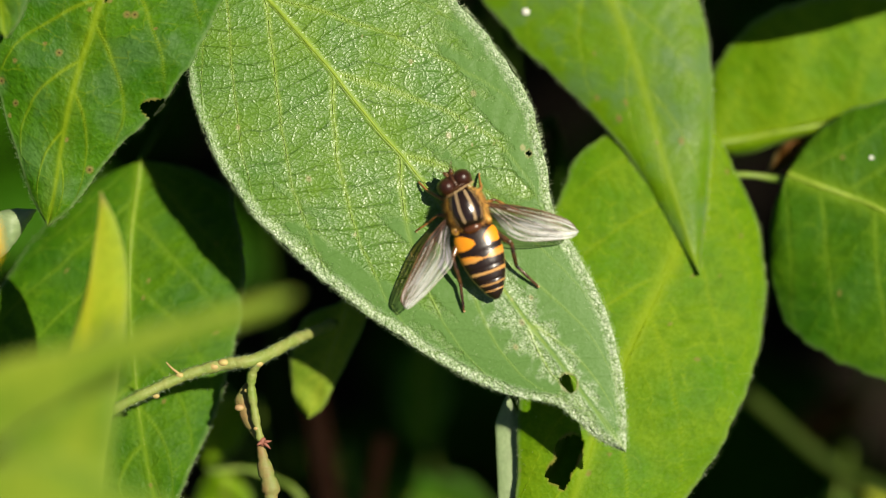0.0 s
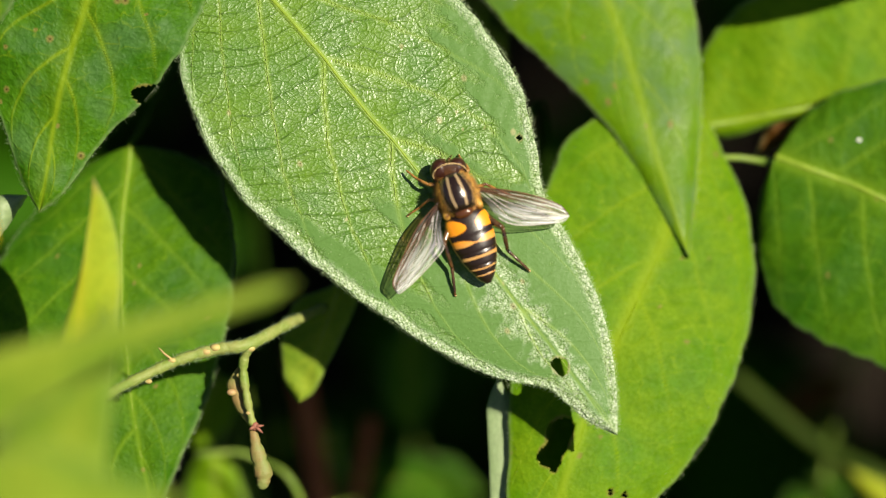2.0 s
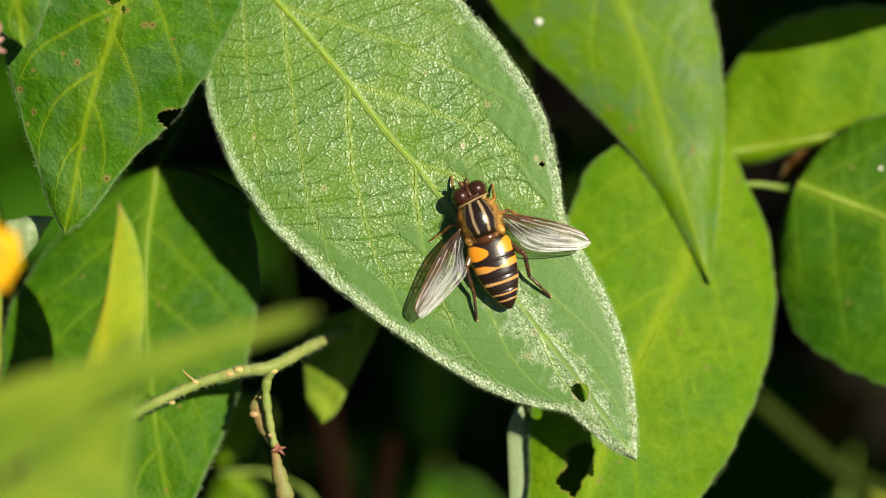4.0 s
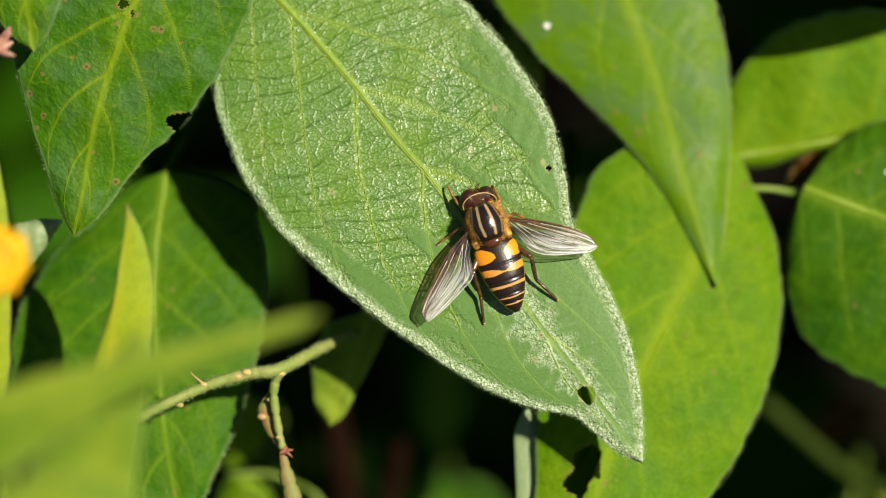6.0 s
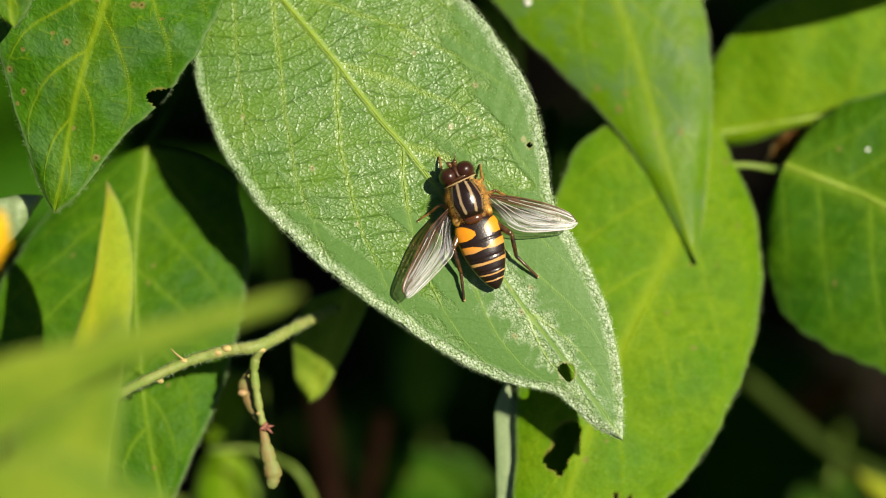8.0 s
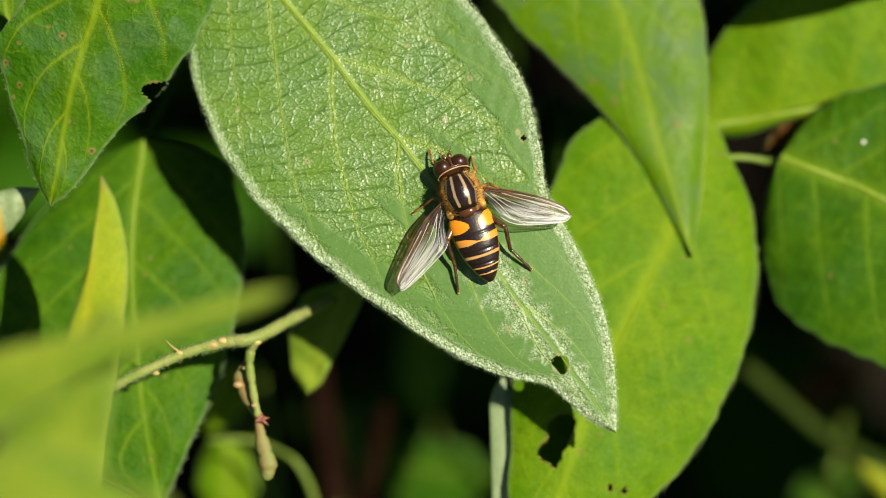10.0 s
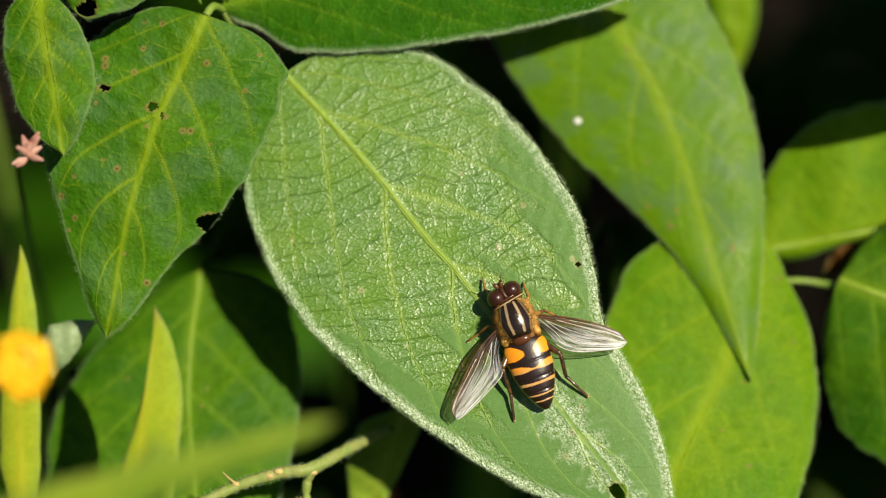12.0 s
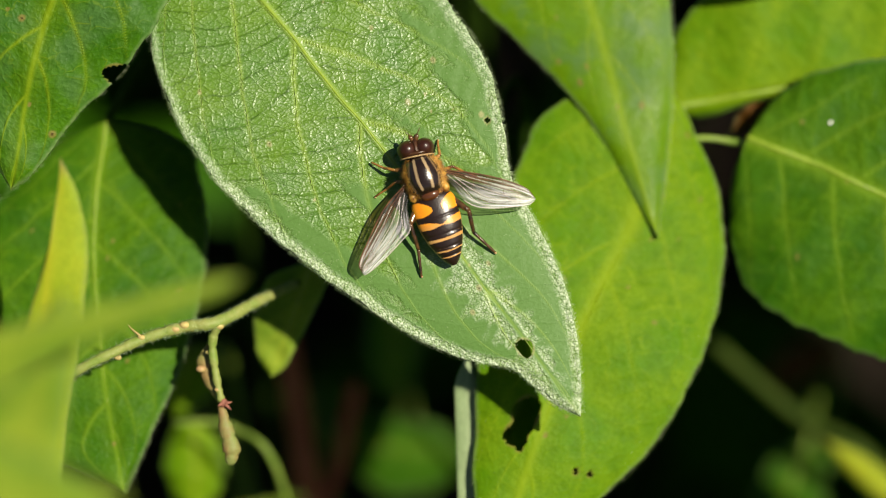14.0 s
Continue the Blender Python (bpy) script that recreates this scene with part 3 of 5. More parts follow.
def hair_shape(b, count, arch, cup, wave, seed, blunt, length=0.5, margin_only=False, band=1.3, thick=0.012, fold=0.0):
    """Short white hairs that stand on the margin and lie on the blade's rim."""
    rng = np.random.default_rng(int(seed * 10))
    s = rng.uniform(0.01, 0.995, count)
    sign = np.where(rng.random(count) < 0.5, -1.0, 1.0)
    w = np.where(sign < 0, b.profile(b.left, s, blunt), b.profile(b.right, s, blunt))
    inset = np.zeros(count) if margin_only else rng.exponential(band * 0.45, count)
    v = sign * np.clip(1 - inset / np.maximum(w, 0.4), 0.05, 1)
    h = leaf_height(b, s, v, arch, cup, wave, seed, fold) + (0.02 if margin_only else 0.1)
    root = b.base + (s * b.length)[:, None] * b.axis + (b.profile(b.mid, s) + v * w)[:, None] * b.side + h[:, None] * b.up
    lean = rng.normal(0, 0.5, (count, 3))
    way = (sign * (1.0 if margin_only else 0.6))[:, None] * b.side + lean[:, :1] * b.axis + (0.15 + np.abs(lean[:, 1:2]) * 0.7) * b.up + 0.35 * b.axis
    way /= np.linalg.norm(way, axis=1)[:, None]
    ln = length * rng.uniform(0.5, 1.25, count)[:, None]
    u = np.cross(way, b.up)
    u /= np.linalg.norm(u, axis=1)[:, None] + 1e-9
    w2 = np.cross(way, u)
    verts = np.stack([root + thick * u, root - 0.5 * thick * u + 0.87 * thick * w2, root - 0.5 * thick * u - 0.87 * thick * w2, root + way * ln], 1).reshape(-1, 3)
    i = np.arange(count)[:, None] * 4
    faces = np.vstack([i + [0, 1, 3], i + [1, 2, 3], i + [2, 0, 3]])
    return verts, faces, {}


def add_leaf(plant, b, material, label, rib=0.2, hairs=0, fringe=0, name="leaf", **how):
    """A leaf on a plant: the blade, its midrib and, where they show, its hairs."""
    how = {"arch": 1.2, "cup": 0.8, "wave": 0.3, "seed": 1.0, "blunt": 0.55, "quilt": 0.1, **how}
    ob = part(name, leaf_shape(b, **how), material, plant, label, origin=b.base)
    bend = {k: how[k] for k in ("arch", "cup", "wave", "seed")} | {"fold": how.get("fold", 0.0)}
    if rib:
        part("midrib", midrib_shape(b, rib, quilt=how["quilt"], **bend), MIDRIB, ob)
    if fringe:
        part("fringe", hair_shape(b, fringe, blunt=how["blunt"], margin_only=True, length=0.5, **bend), HAIR, ob, kind="stuff")
    if hairs:
        part("down", hair_shape(b, hairs, blunt=how["blunt"], length=0.3, **bend), HAIR, ob, kind="stuff")
    return ob


def speck(leaf, b, along, across, r, arch, cup, wave, seed):
    """A dried white speck that sits on a leaf."""
    s = along / b.length
    mid = b.profile(b.mid, np.array([s]))[0]
    w = b.profile(b.right if across > mid else b.left, np.array([s]))[0]
    h = float(leaf_height(b, s, (across - mid) / w, arch, cup, wave, seed)) + 0.1
    part("speck", ball(b.base + along * b.axis + across * b.side + h * b.up, (r, r * 0.85, r * 0.35), 8, 10), WHITE, leaf, "dried white speck")


def in_plant(p):
    """A place of the world, in metres, as mm in the plant's frame."""
    return tuple(PLANT.inverted() @ Vector(p) * 1000)


def to_ground(p, dx=0.0, dy=0.0):
    """Points from p (mm) down to the ground, leaning by dx, dy metres."""
    w = PLANT @ (Vector(p) / 1000)
    return [in_plant((w.x + dx * f ** 1.5, w.y + dy * f ** 1.5, w.z * (1 - f) - 0.004 * f)) for f in (0.0, 0.15, 0.4, 0.7, 1.0)]

# ---- the plans of the leaves ----
PLAN = dict(
    fly_leaf=Blade((-21.5, 27.5, -1.5), (17.2, -20.7, 4.6), (-0.02, 0.11, 0.99),
        [-0.2, -0.4, -0.6, -0.7, -0.8, -0.9, -0.8, -0.8, -0.8, -1.0, -1.0, -1.0, -1.0, -0.9, -0.7, -0.6, -0.5, -0.4, -0.4, -0.4, -0.3, -0.2, -0.1],
        [7.9, 10.3, 11.8, 12.8, 13.2, 13.7, 14.0, 14.2, 14.0, 13.8, 13.3, 12.6, 11.4, 10.1, 8.8, 8.2, 7.9, 7.6, 6.9, 6.1, 5.0, 3.6, 2.0],
        [6.8, 9.6, 11.5, 12.7, 13.6, 14.3, 14.5, 14.7, 14.5, 14.4, 14.0, 13.5, 12.9, 12.1, 11.1, 10.2, 9.2, 8.1, 6.7, 5.0, 2.7, 2.0, 1.4]),
    spotted_leaf=Blade((-28.7, 33.0, 3.0), (-38.7, 1.0, 3.0), (0.00, 0.00, 1.00),
        [0.3, 0.6, 0.9, 1.3, 1.5, 1.5, 1.6, 1.5, 1.4, 1.2, 0.9, 0.5, 0.2],
        [8.9, 9.9, 10.5, 10.6, 10.5, 10.1, 9.3, 8.4, 7.1, 5.5, 4.2, 3.0, 1.8],
        [7.1, 9.1, 10.2, 10.5, 10.6, 10.3, 10.1, 9.1, 7.7, 6.4, 5.0, 3.7, 2.3]),
    corner_leaf=Blade((-44.8, 36.2, 8.0), (-41.9, 18.8, 8.0), (0.00, 0.00, 1.00),
        [-0.1, -0.2, -0.1, -0.1, -0.1, -0.1, -0.1, -0.1, -0.1, -0.1, -0.1, -0.1, -0.0],
        [1.2, 2.2, 2.8, 3.5, 3.8, 4.1, 4.3, 4.2, 4.1, 3.5, 3.0, 2.2, 1.4],
        [1.6, 3.2, 3.7, 3.9, 4.2, 4.3, 4.2, 4.1, 4.0, 3.8, 3.1, 2.4, 1.3]),
    torn_leaf=Blade((-29.8, 38.1, 9.0), (-42.4, 35.2, 9.0), (0.00, 0.00, 1.00),
        [0.0, 0.0, 0.0, 0.0, 0.0, 0.0, 0.0, 0.0, 0.0, 0.0, 0.0, 0.0, 0.0],
        [0.8, 1.5, 2.3, 2.9, 3.2, 3.5, 3.8, 3.8, 3.8, 3.9, 3.9, 3.6, 2.4],
        [1.2, 2.4, 3.1, 3.6, 4.1, 4.7, 4.5, 4.3, 4.1, 3.9, 3.7, 2.7, 1.3]),
    top_leaf=Blade((-27.7, 34.3, -1.0), (19.0, 37.1, -1.0), (0.00, 0.00, 1.00),
        [-0.6, -1.2, -1.7, -2.2, -2.2, -2.2, -2.2, -2.1, -1.8, -1.6, -1.3, -0.9, -0.4],
        [4.1, 5.1, 6.2, 6.2, 6.3, 6.4, 6.2, 5.6, 5.1, 4.5, 3.5, 2.6, 1.4],
        [2.9, 6.0, 7.1, 7.8, 7.8, 7.6, 7.3, 6.9, 6.2, 5.4, 4.5, 3.2, 2.0]),
    hanging_leaf=Blade((6.2, 42.2, -11.0), (25.5, -3.7, -7.5), (-0.00, 0.04, 1.00),
        [-0.6, -1.2, -1.9, -2.4, -2.9, -2.9, -2.8, -2.5, -2.1, -1.6, -1.1, -0.7, -0.3],
        [10.4, 10.0, 9.5, 9.3, 9.0, 8.8, 8.4, 7.9, 7.1, 6.1, 4.9, 3.4, 1.8],
        [11.0, 11.6, 12.0, 11.9, 11.4, 10.3, 8.6, 6.8, 5.0, 3.5, 2.5, 2.0, 1.1]),
    half_shaded_leaf=Blade((27.2, 9.7, -16.0), (55.5, 17.3, -16.0), (0.00, 0.00, 1.00),
        [0.2, 0.4, 0.5, 0.7, 0.9, 1.0, 1.1, 1.1, 1.0, 1.0, 0.8, 0.6, 0.3],
        [6.7, 9.2, 10.9, 12.1, 12.9, 13.0, 13.2, 12.9, 12.5, 11.6, 10.7, 8.8, 4.4],
        [1.4, 1.6, 1.4, 1.0, 0.9, 1.1, 1.4, 1.3, 1.2, 1.2, 0.9, 0.6, 0.3]),
    side_leaf=Blade((35.0, 6.6, -12.6), (61.7, -6.4, -9.3), (-0.12, 0.00, 0.99),
        [-0.2, -0.4, -0.6, -0.8, -0.8, -0.8, -0.9, -0.8, -0.7, -0.5, -0.4, -0.3, -0.1],
        [7.4, 9.6, 11.2, 12.6, 13.0, 13.3, 13.2, 12.1, 10.9, 9.8, 7.5, 5.0, 2.5],
        [8.3, 12.0, 14.4, 15.5, 15.8, 16.0, 16.0, 15.7, 15.6, 15.2, 14.6, 12.8, 11.1]),
    lower_leaf=Blade((25.8, 12.0, -12.5), (9.5, -36.2, -0.4), (0.15, 0.19, 0.97),
        [-1.7, -2.2, -2.1, -1.7, -1.2, -0.6, -0.1, 0.3, 0.6, 0.6, 0.6, 0.5, 0.3],
        [3.7, 6.7, 8.7, 10.4, 11.6, 12.5, 12.7, 12.6, 12.2, 10.9, 9.0, 6.5, 3.9],
        [9.2, 12.7, 13.2, 12.8, 12.2, 11.4, 10.7, 9.8, 8.3, 7.1, 5.8, 4.9, 3.1]),
    shaded_leaf=Blade((-31.5, 7.9, -12.2), (-28.4, -29.5, -2.8), (0.00, 0.24, 0.97),
        [0.4, 0.9, 1.3, 1.6, 1.8, 1.8, 1.7, 1.6, 1.5, 1.3, 1.0, 0.7, 0.3],
        [8.4, 10.0, 10.9, 11.5, 11.5, 11.1, 10.3, 9.4, 8.3, 7.0, 5.3, 3.6, 1.8],
        [6.9, 8.9, 10.9, 12.6, 14.0, 14.8, 15.2, 15.2, 14.6, 13.4, 11.6, 9.4, 4.6]),
    small_leaf=Blade((-9.9, -6.2, -11.3), (-14.3, -18.6, -11.3), (0.00, 0.00, 1.00),
        [0.0, 0.0, 0.0, 0.0, 0.0, 0.0, 0.0, 0.0, 0.0, 0.0, 0.0, 0.0, 0.0],
        [2.0, 2.2, 2.2, 2.1, 2.0, 1.9, 1.8, 1.7, 1.5, 1.4, 1.3, 1.2, 0.8],
        [1.1, 2.3, 3.4, 3.9, 4.0, 4.1, 4.1, 3.9, 3.6, 3.2, 2.7, 2.3, 1.4]),
    round_leaf=Blade((-25.2, -25.9, -40.0), (-25.0, -37.2, -40.0), (0.00, 0.00, 1.00),
        [0.0, 0.0, 0.0, 0.0, 0.0, 0.0, 0.0, 0.0, 0.0, 0.0, 0.0, 0.0, 0.0],
        [0.9, 1.8, 2.4, 2.7, 3.0, 3.3, 3.6, 3.5, 3.2, 3.0, 2.7, 1.9, 1.0],
        [1.3, 2.6, 3.1, 3.3, 3.4, 3.6, 3.8, 3.6, 3.4, 3.1, 2.9, 2.0, 1.0]),
    bg_wide=Blade((-11.6, -32.1, -72.0), (6.4, -34.4, -72.0), (0.00, 0.00, 1.00),
        [0.0, 0.0, 0.0, 0.0, 0.0, 0.0, 0.0, 0.0, 0.0, 0.0, 0.0, 0.0, 0.0],
        [1.4, 2.8, 3.1, 3.3, 3.6, 3.8, 3.9, 3.8, 3.7, 3.6, 3.4, 2.3, 1.1],
        [1.5, 3.0, 4.1, 4.8, 5.5, 6.0, 6.5, 6.1, 5.7, 5.4, 5.0, 4.0, 2.0]),
    bg_dim=Blade((-3.0, -13.4, -65.0), (-3.1, -26.1, -65.0), (0.00, 0.00, 1.00),
        [0.0, 0.0, 0.0, 0.0, 0.0, 0.0, 0.0, 0.0, 0.0, 0.0, 0.0, 0.0, 0.0],
        [1.8, 2.9, 3.1, 3.3, 3.5, 3.7, 3.8, 3.5, 3.1, 2.8, 2.4, 1.6, 0.8],
        [1.8, 2.9, 3.0, 3.2, 3.3, 3.5, 3.6, 3.4, 3.2, 3.0, 2.7, 1.8, 0.9]),
    bg_far=Blade((49.6, -32.3, -70.0), (44.0, -45.9, -70.0), (0.00, 0.00, 1.00),
        [0.0, 0.0, 0.0, 0.0, 0.0, 0.0, 0.0, 0.0, 0.0, 0.0, 0.0, 0.0, 0.0],
        [3.5, 3.9, 4.2, 4.6, 5.0, 4.9, 4.7, 4.4, 4.1, 3.9, 3.1, 2.0, 1.0],
        [1.2, 2.4, 3.4, 3.5, 3.6, 3.6, 3.7, 3.8, 3.5, 3.1, 2.8, 2.4, 1.2]),
    bg_dead=Blade((59.3, -22.3, -105.0), (47.5, -27.8, -105.0), (0.00, 0.00, 1.00),
        [0.0, 0.0, 0.0, 0.0, 0.0, 0.0, 0.0, 0.0, 0.0, 0.0, 0.0, 0.0, 0.0],
        [0.9, 1.8, 2.7, 2.9, 3.0, 3.0, 3.0, 3.0, 3.1, 2.8, 2.5, 2.2, 1.2],
        [1.2, 2.4, 2.8, 3.0, 3.1, 3.2, 3.3, 3.2, 2.7, 2.1, 1.6, 1.1, 0.5]),
    bg_yellow=Blade((-24.7, -17.4, -38.0), (-27.9, -25.7, -38.0), (0.00, 0.00, 1.00),
        [0.0, 0.0, 0.0, 0.0, 0.0, 0.0, 0.0, 0.0, 0.0, 0.0, 0.0, 0.0, 0.0],
        [2.2, 3.1, 3.2, 3.4, 3.5, 3.6, 3.5, 3.2, 2.9, 2.6, 2.3, 1.8, 0.9],
        [0.3, 0.6, 0.8, 1.1, 1.2, 1.3, 1.4, 1.6, 1.7, 1.6, 1.2, 0.8, 0.4]),
    # added beneath the lower leaf, so that its large holes look dark green
    hole_backing=Blade((13.5, -16.5, -10.0), (7.0, -31.0, -10.0), (0.00, 0.00, 1.00),
        [0.0] * 7, [2.6, 4.0, 4.4, 4.2, 3.6, 2.6, 1.4], [2.6, 4.0, 4.4, 4.2, 3.6, 2.6, 1.4]),
    pale_blade=Blade((6.9, -42.0, -2.6), (6.0, -15.5, -4.6), (0.00, 0.20, 1.00),
        [0.0] * 9, [0.7, 1.1, 1.3, 1.3, 1.3, 1.3, 1.3, 1.3, 1.2], [0.7, 1.1, 1.3, 1.3, 1.3, 1.3, 1.3, 1.3, 1.2]),
    # leaf added to stand for the sunlit end of the thick green stem
    bg_lit_end=Blade((62.0, -39.5, -52.0), (49.2, -29.6, -52.0), (0.00, 0.00, 1.00),
        [0.0] * 7, [0.8, 1.3, 1.6, 1.7, 1.6, 1.3, 0.8], [0.8, 1.3, 1.6, 1.7, 1.6, 1.3, 0.8]),
    withered=Blade((38.9, 11.6, -17.0), (33.5, 6.7, -17.0), (0.30, 0.20, 1.00),
        [0.0] * 7, [0.5, 0.8, 1.0, 1.1, 1.0, 0.7, 0.4], [0.5, 0.9, 1.2, 1.3, 1.2, 0.9, 0.5]),
    pale_corner=Blade((-47.2, -0.5, -2.0), (-40.6, 2.8, -2.0), (0.00, 0.00, 1.00),
        [0.0, 0.0, 0.0, 0.0, 0.0, 0.0, 0.0, 0.0, 0.0, 0.0, 0.0, 0.0, 0.0],
        [0.4, 0.7, 1.0, 1.3, 1.7, 1.7, 1.5, 1.4, 1.3, 1.1, 0.9, 0.6, 0.3],
        [3.1, 2.9, 2.8, 2.7, 2.6, 2.5, 2.2, 2.0, 1.6, 1.3, 0.9, 0.7, 0.3]),
    top_pale=Blade((25.3, 43.4, -35.0), (26.2, 30.0, -35.0), (0.00, 0.00, 1.00),
        [0.0, 0.0, 0.0, 0.0, 0.0, 0.0, 0.0, 0.0, 0.0, 0.0, 0.0, 0.0, 0.0],
        [1.0, 2.1, 3.0, 2.9, 2.8, 2.8, 2.7, 2.6, 2.3, 2.0, 1.6, 1.1, 0.6],
        [0.8, 1.7, 2.5, 3.1, 2.9, 2.7, 2.5, 2.3, 2.0, 1.7, 1.4, 1.1, 0.5]),
    grass_spear=Blade((-35.6, -32.4, 14.0), (-32.1, 4.3, 14.0), (0.00, 0.00, 1.00),
        [0.0, 0.0, 0.0, 0.0, 0.0, 0.0, 0.0, 0.0, 0.0, 0.0, 0.0, 0.0, 0.1],
        [1.5, 3.0, 4.4, 3.8, 3.3, 2.7, 2.2, 1.7, 1.2, 0.7, 0.3, 0.1, 0.1],
        [1.4, 2.7, 3.0, 3.0, 3.1, 3.3, 3.5, 3.6, 3.6, 3.6, 3.4, 2.7, 1.6]),
    grass_cross=Blade((-43.4, -13.1, 52.0), (-11.4, -4.5, 52.0), (0.00, 0.00, 1.00),
        [0.0, 0.0, 0.0, 0.0, 0.0, 0.0, 0.0, 0.0, 0.0, 0.0, 0.0, 0.0, 0.0],
        [0.3, 0.6, 0.8, 1.1, 1.0, 0.9, 0.8, 0.7, 0.7, 0.6, 0.6, 0.5, 0.5],
        [3.2, 6.2, 5.6, 4.8, 4.1, 3.4, 2.7, 2.2, 1.8, 1.5, 1.3, 1.1, 0.9]),
    grass_low=Blade((-41.2, -22.4, 62.0), (-19.2, -20.6, 62.0), (0.00, 0.00, 1.00),
        [0.0, 0.0, 0.0, 0.0, 0.0, 0.0, 0.0, 0.0, 0.0, 0.0, 0.0, 0.0, 0.0],
        [1.1, 2.3, 3.5, 4.6, 5.1, 5.3, 5.3, 5.1, 4.2, 3.5, 2.5, 1.7, 0.8],
        [1.8, 3.5, 5.3, 6.3, 6.2, 6.1, 6.0, 5.5, 4.5, 3.5, 2.4, 1.4, 0.8]),
    grass_wide=Blade((-33.8, -31.3, 41.0), (-27.5, -6.4, 41.0), (0.00, 0.00, 1.00),
        [0.0, 0.0, 0.0, 0.0, 0.0, 0.0, 0.0, 0.0, 0.0, 0.0, 0.0, 0.0, 0.0],
        [1.6, 3.2, 4.8, 6.1, 6.0, 5.9, 5.7, 5.2, 4.6, 3.9, 3.0, 2.0, 1.0],
        [0.8, 1.6, 2.4, 3.3, 3.3, 3.2, 3.1, 2.9, 2.7, 2.4, 2.2, 1.8, 1.1]),
    grass_bottom=Blade((-39.0, -26.5, 54.0), (-6.4, -21.6, 54.0), (0.00, 0.00, 1.00),
        [0.0, 0.0, 0.0, 0.0, 0.0, 0.0, 0.0, 0.0, 0.3, 0.4, 0.3, 0.3, 0.2],
        [1.0, 2.2, 1.9, 1.7, 1.4, 1.1, 0.7, 0.3, 0.1, 0.1, 0.1, 0.1, 0.1],
        [2.0, 3.2, 3.2, 3.2, 3.2, 3.2, 3.1, 2.9, 2.6, 2.2, 1.9, 1.6, 0.8]),
    grass_left=Blade((-44.7, -18.9, 14.0), (-44.9, 10.1, 14.0), (0.00, 0.00, 1.00),
        [0.0, 0.0, 0.0, 0.0, 0.0, 0.0, 0.0, 0.0, 0.0, 0.0, 0.0, 0.0, 0.0],
        [0.6, 1.2, 1.7, 2.1, 2.0, 2.0, 1.9, 1.8, 1.6, 1.3, 1.1, 0.8, 0.4],
        [0.5, 1.0, 1.5, 1.8, 1.8, 1.9, 1.9, 1.9, 1.8, 1.7, 1.5, 1.1, 0.7]),
)

# ---- ground ----
def ground_shape():
    """One sheet of soil to the horizon, uneven near the plants."""
    r = np.concatenate([[0.0], np.geomspace(0.02, 400.0, 70)])
    a = np.arange(96) * 2 * np.pi / 96
    R, A = np.meshgrid(r, a, indexing="ij")
    x, y = R * np.cos(A), R * np.sin(A)
    bump = 0.006 * np.sin(x * 41 + 2 * np.sin(y * 29)) + 0.004 * np.sin(y * 63 + x * 17) + 0.003 * np.sin(x * 120) * np.sin(y * 97)
    z = bump * np.exp(-R / 3.0)
    faces = [(i * 96 + j, (i + 1) * 96 + j, (i + 1) * 96 + (j + 1) % 96, i * 96 + (j + 1) % 96) for i in range(len(r) - 1) for j in range(96)]
    return np.stack([x, y, z], -1).reshape(-1, 3) * 1000, faces, {}


earth = bpy.data.meshes.new("ground")
gv, gf, _ = ground_shape()
earth.from_pydata((gv / 1000).tolist(), [], gf)
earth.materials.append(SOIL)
earth.polygons.foreach_set("use_smooth", [True] * len(earth.polygons))
tagged(new("ground", earth), "bare soil under the plants, deep shade put into its dark colour", "ground", kind="structure")


# ---- plants ----
def stalk(plant, points, radii, material=None, name="stem", **how):
    return part(name, tube(points, radii, how.pop("n", 40), how.pop("sides", 8), lumps=0.06), material or STEM, plant, origin=points[0], **how)


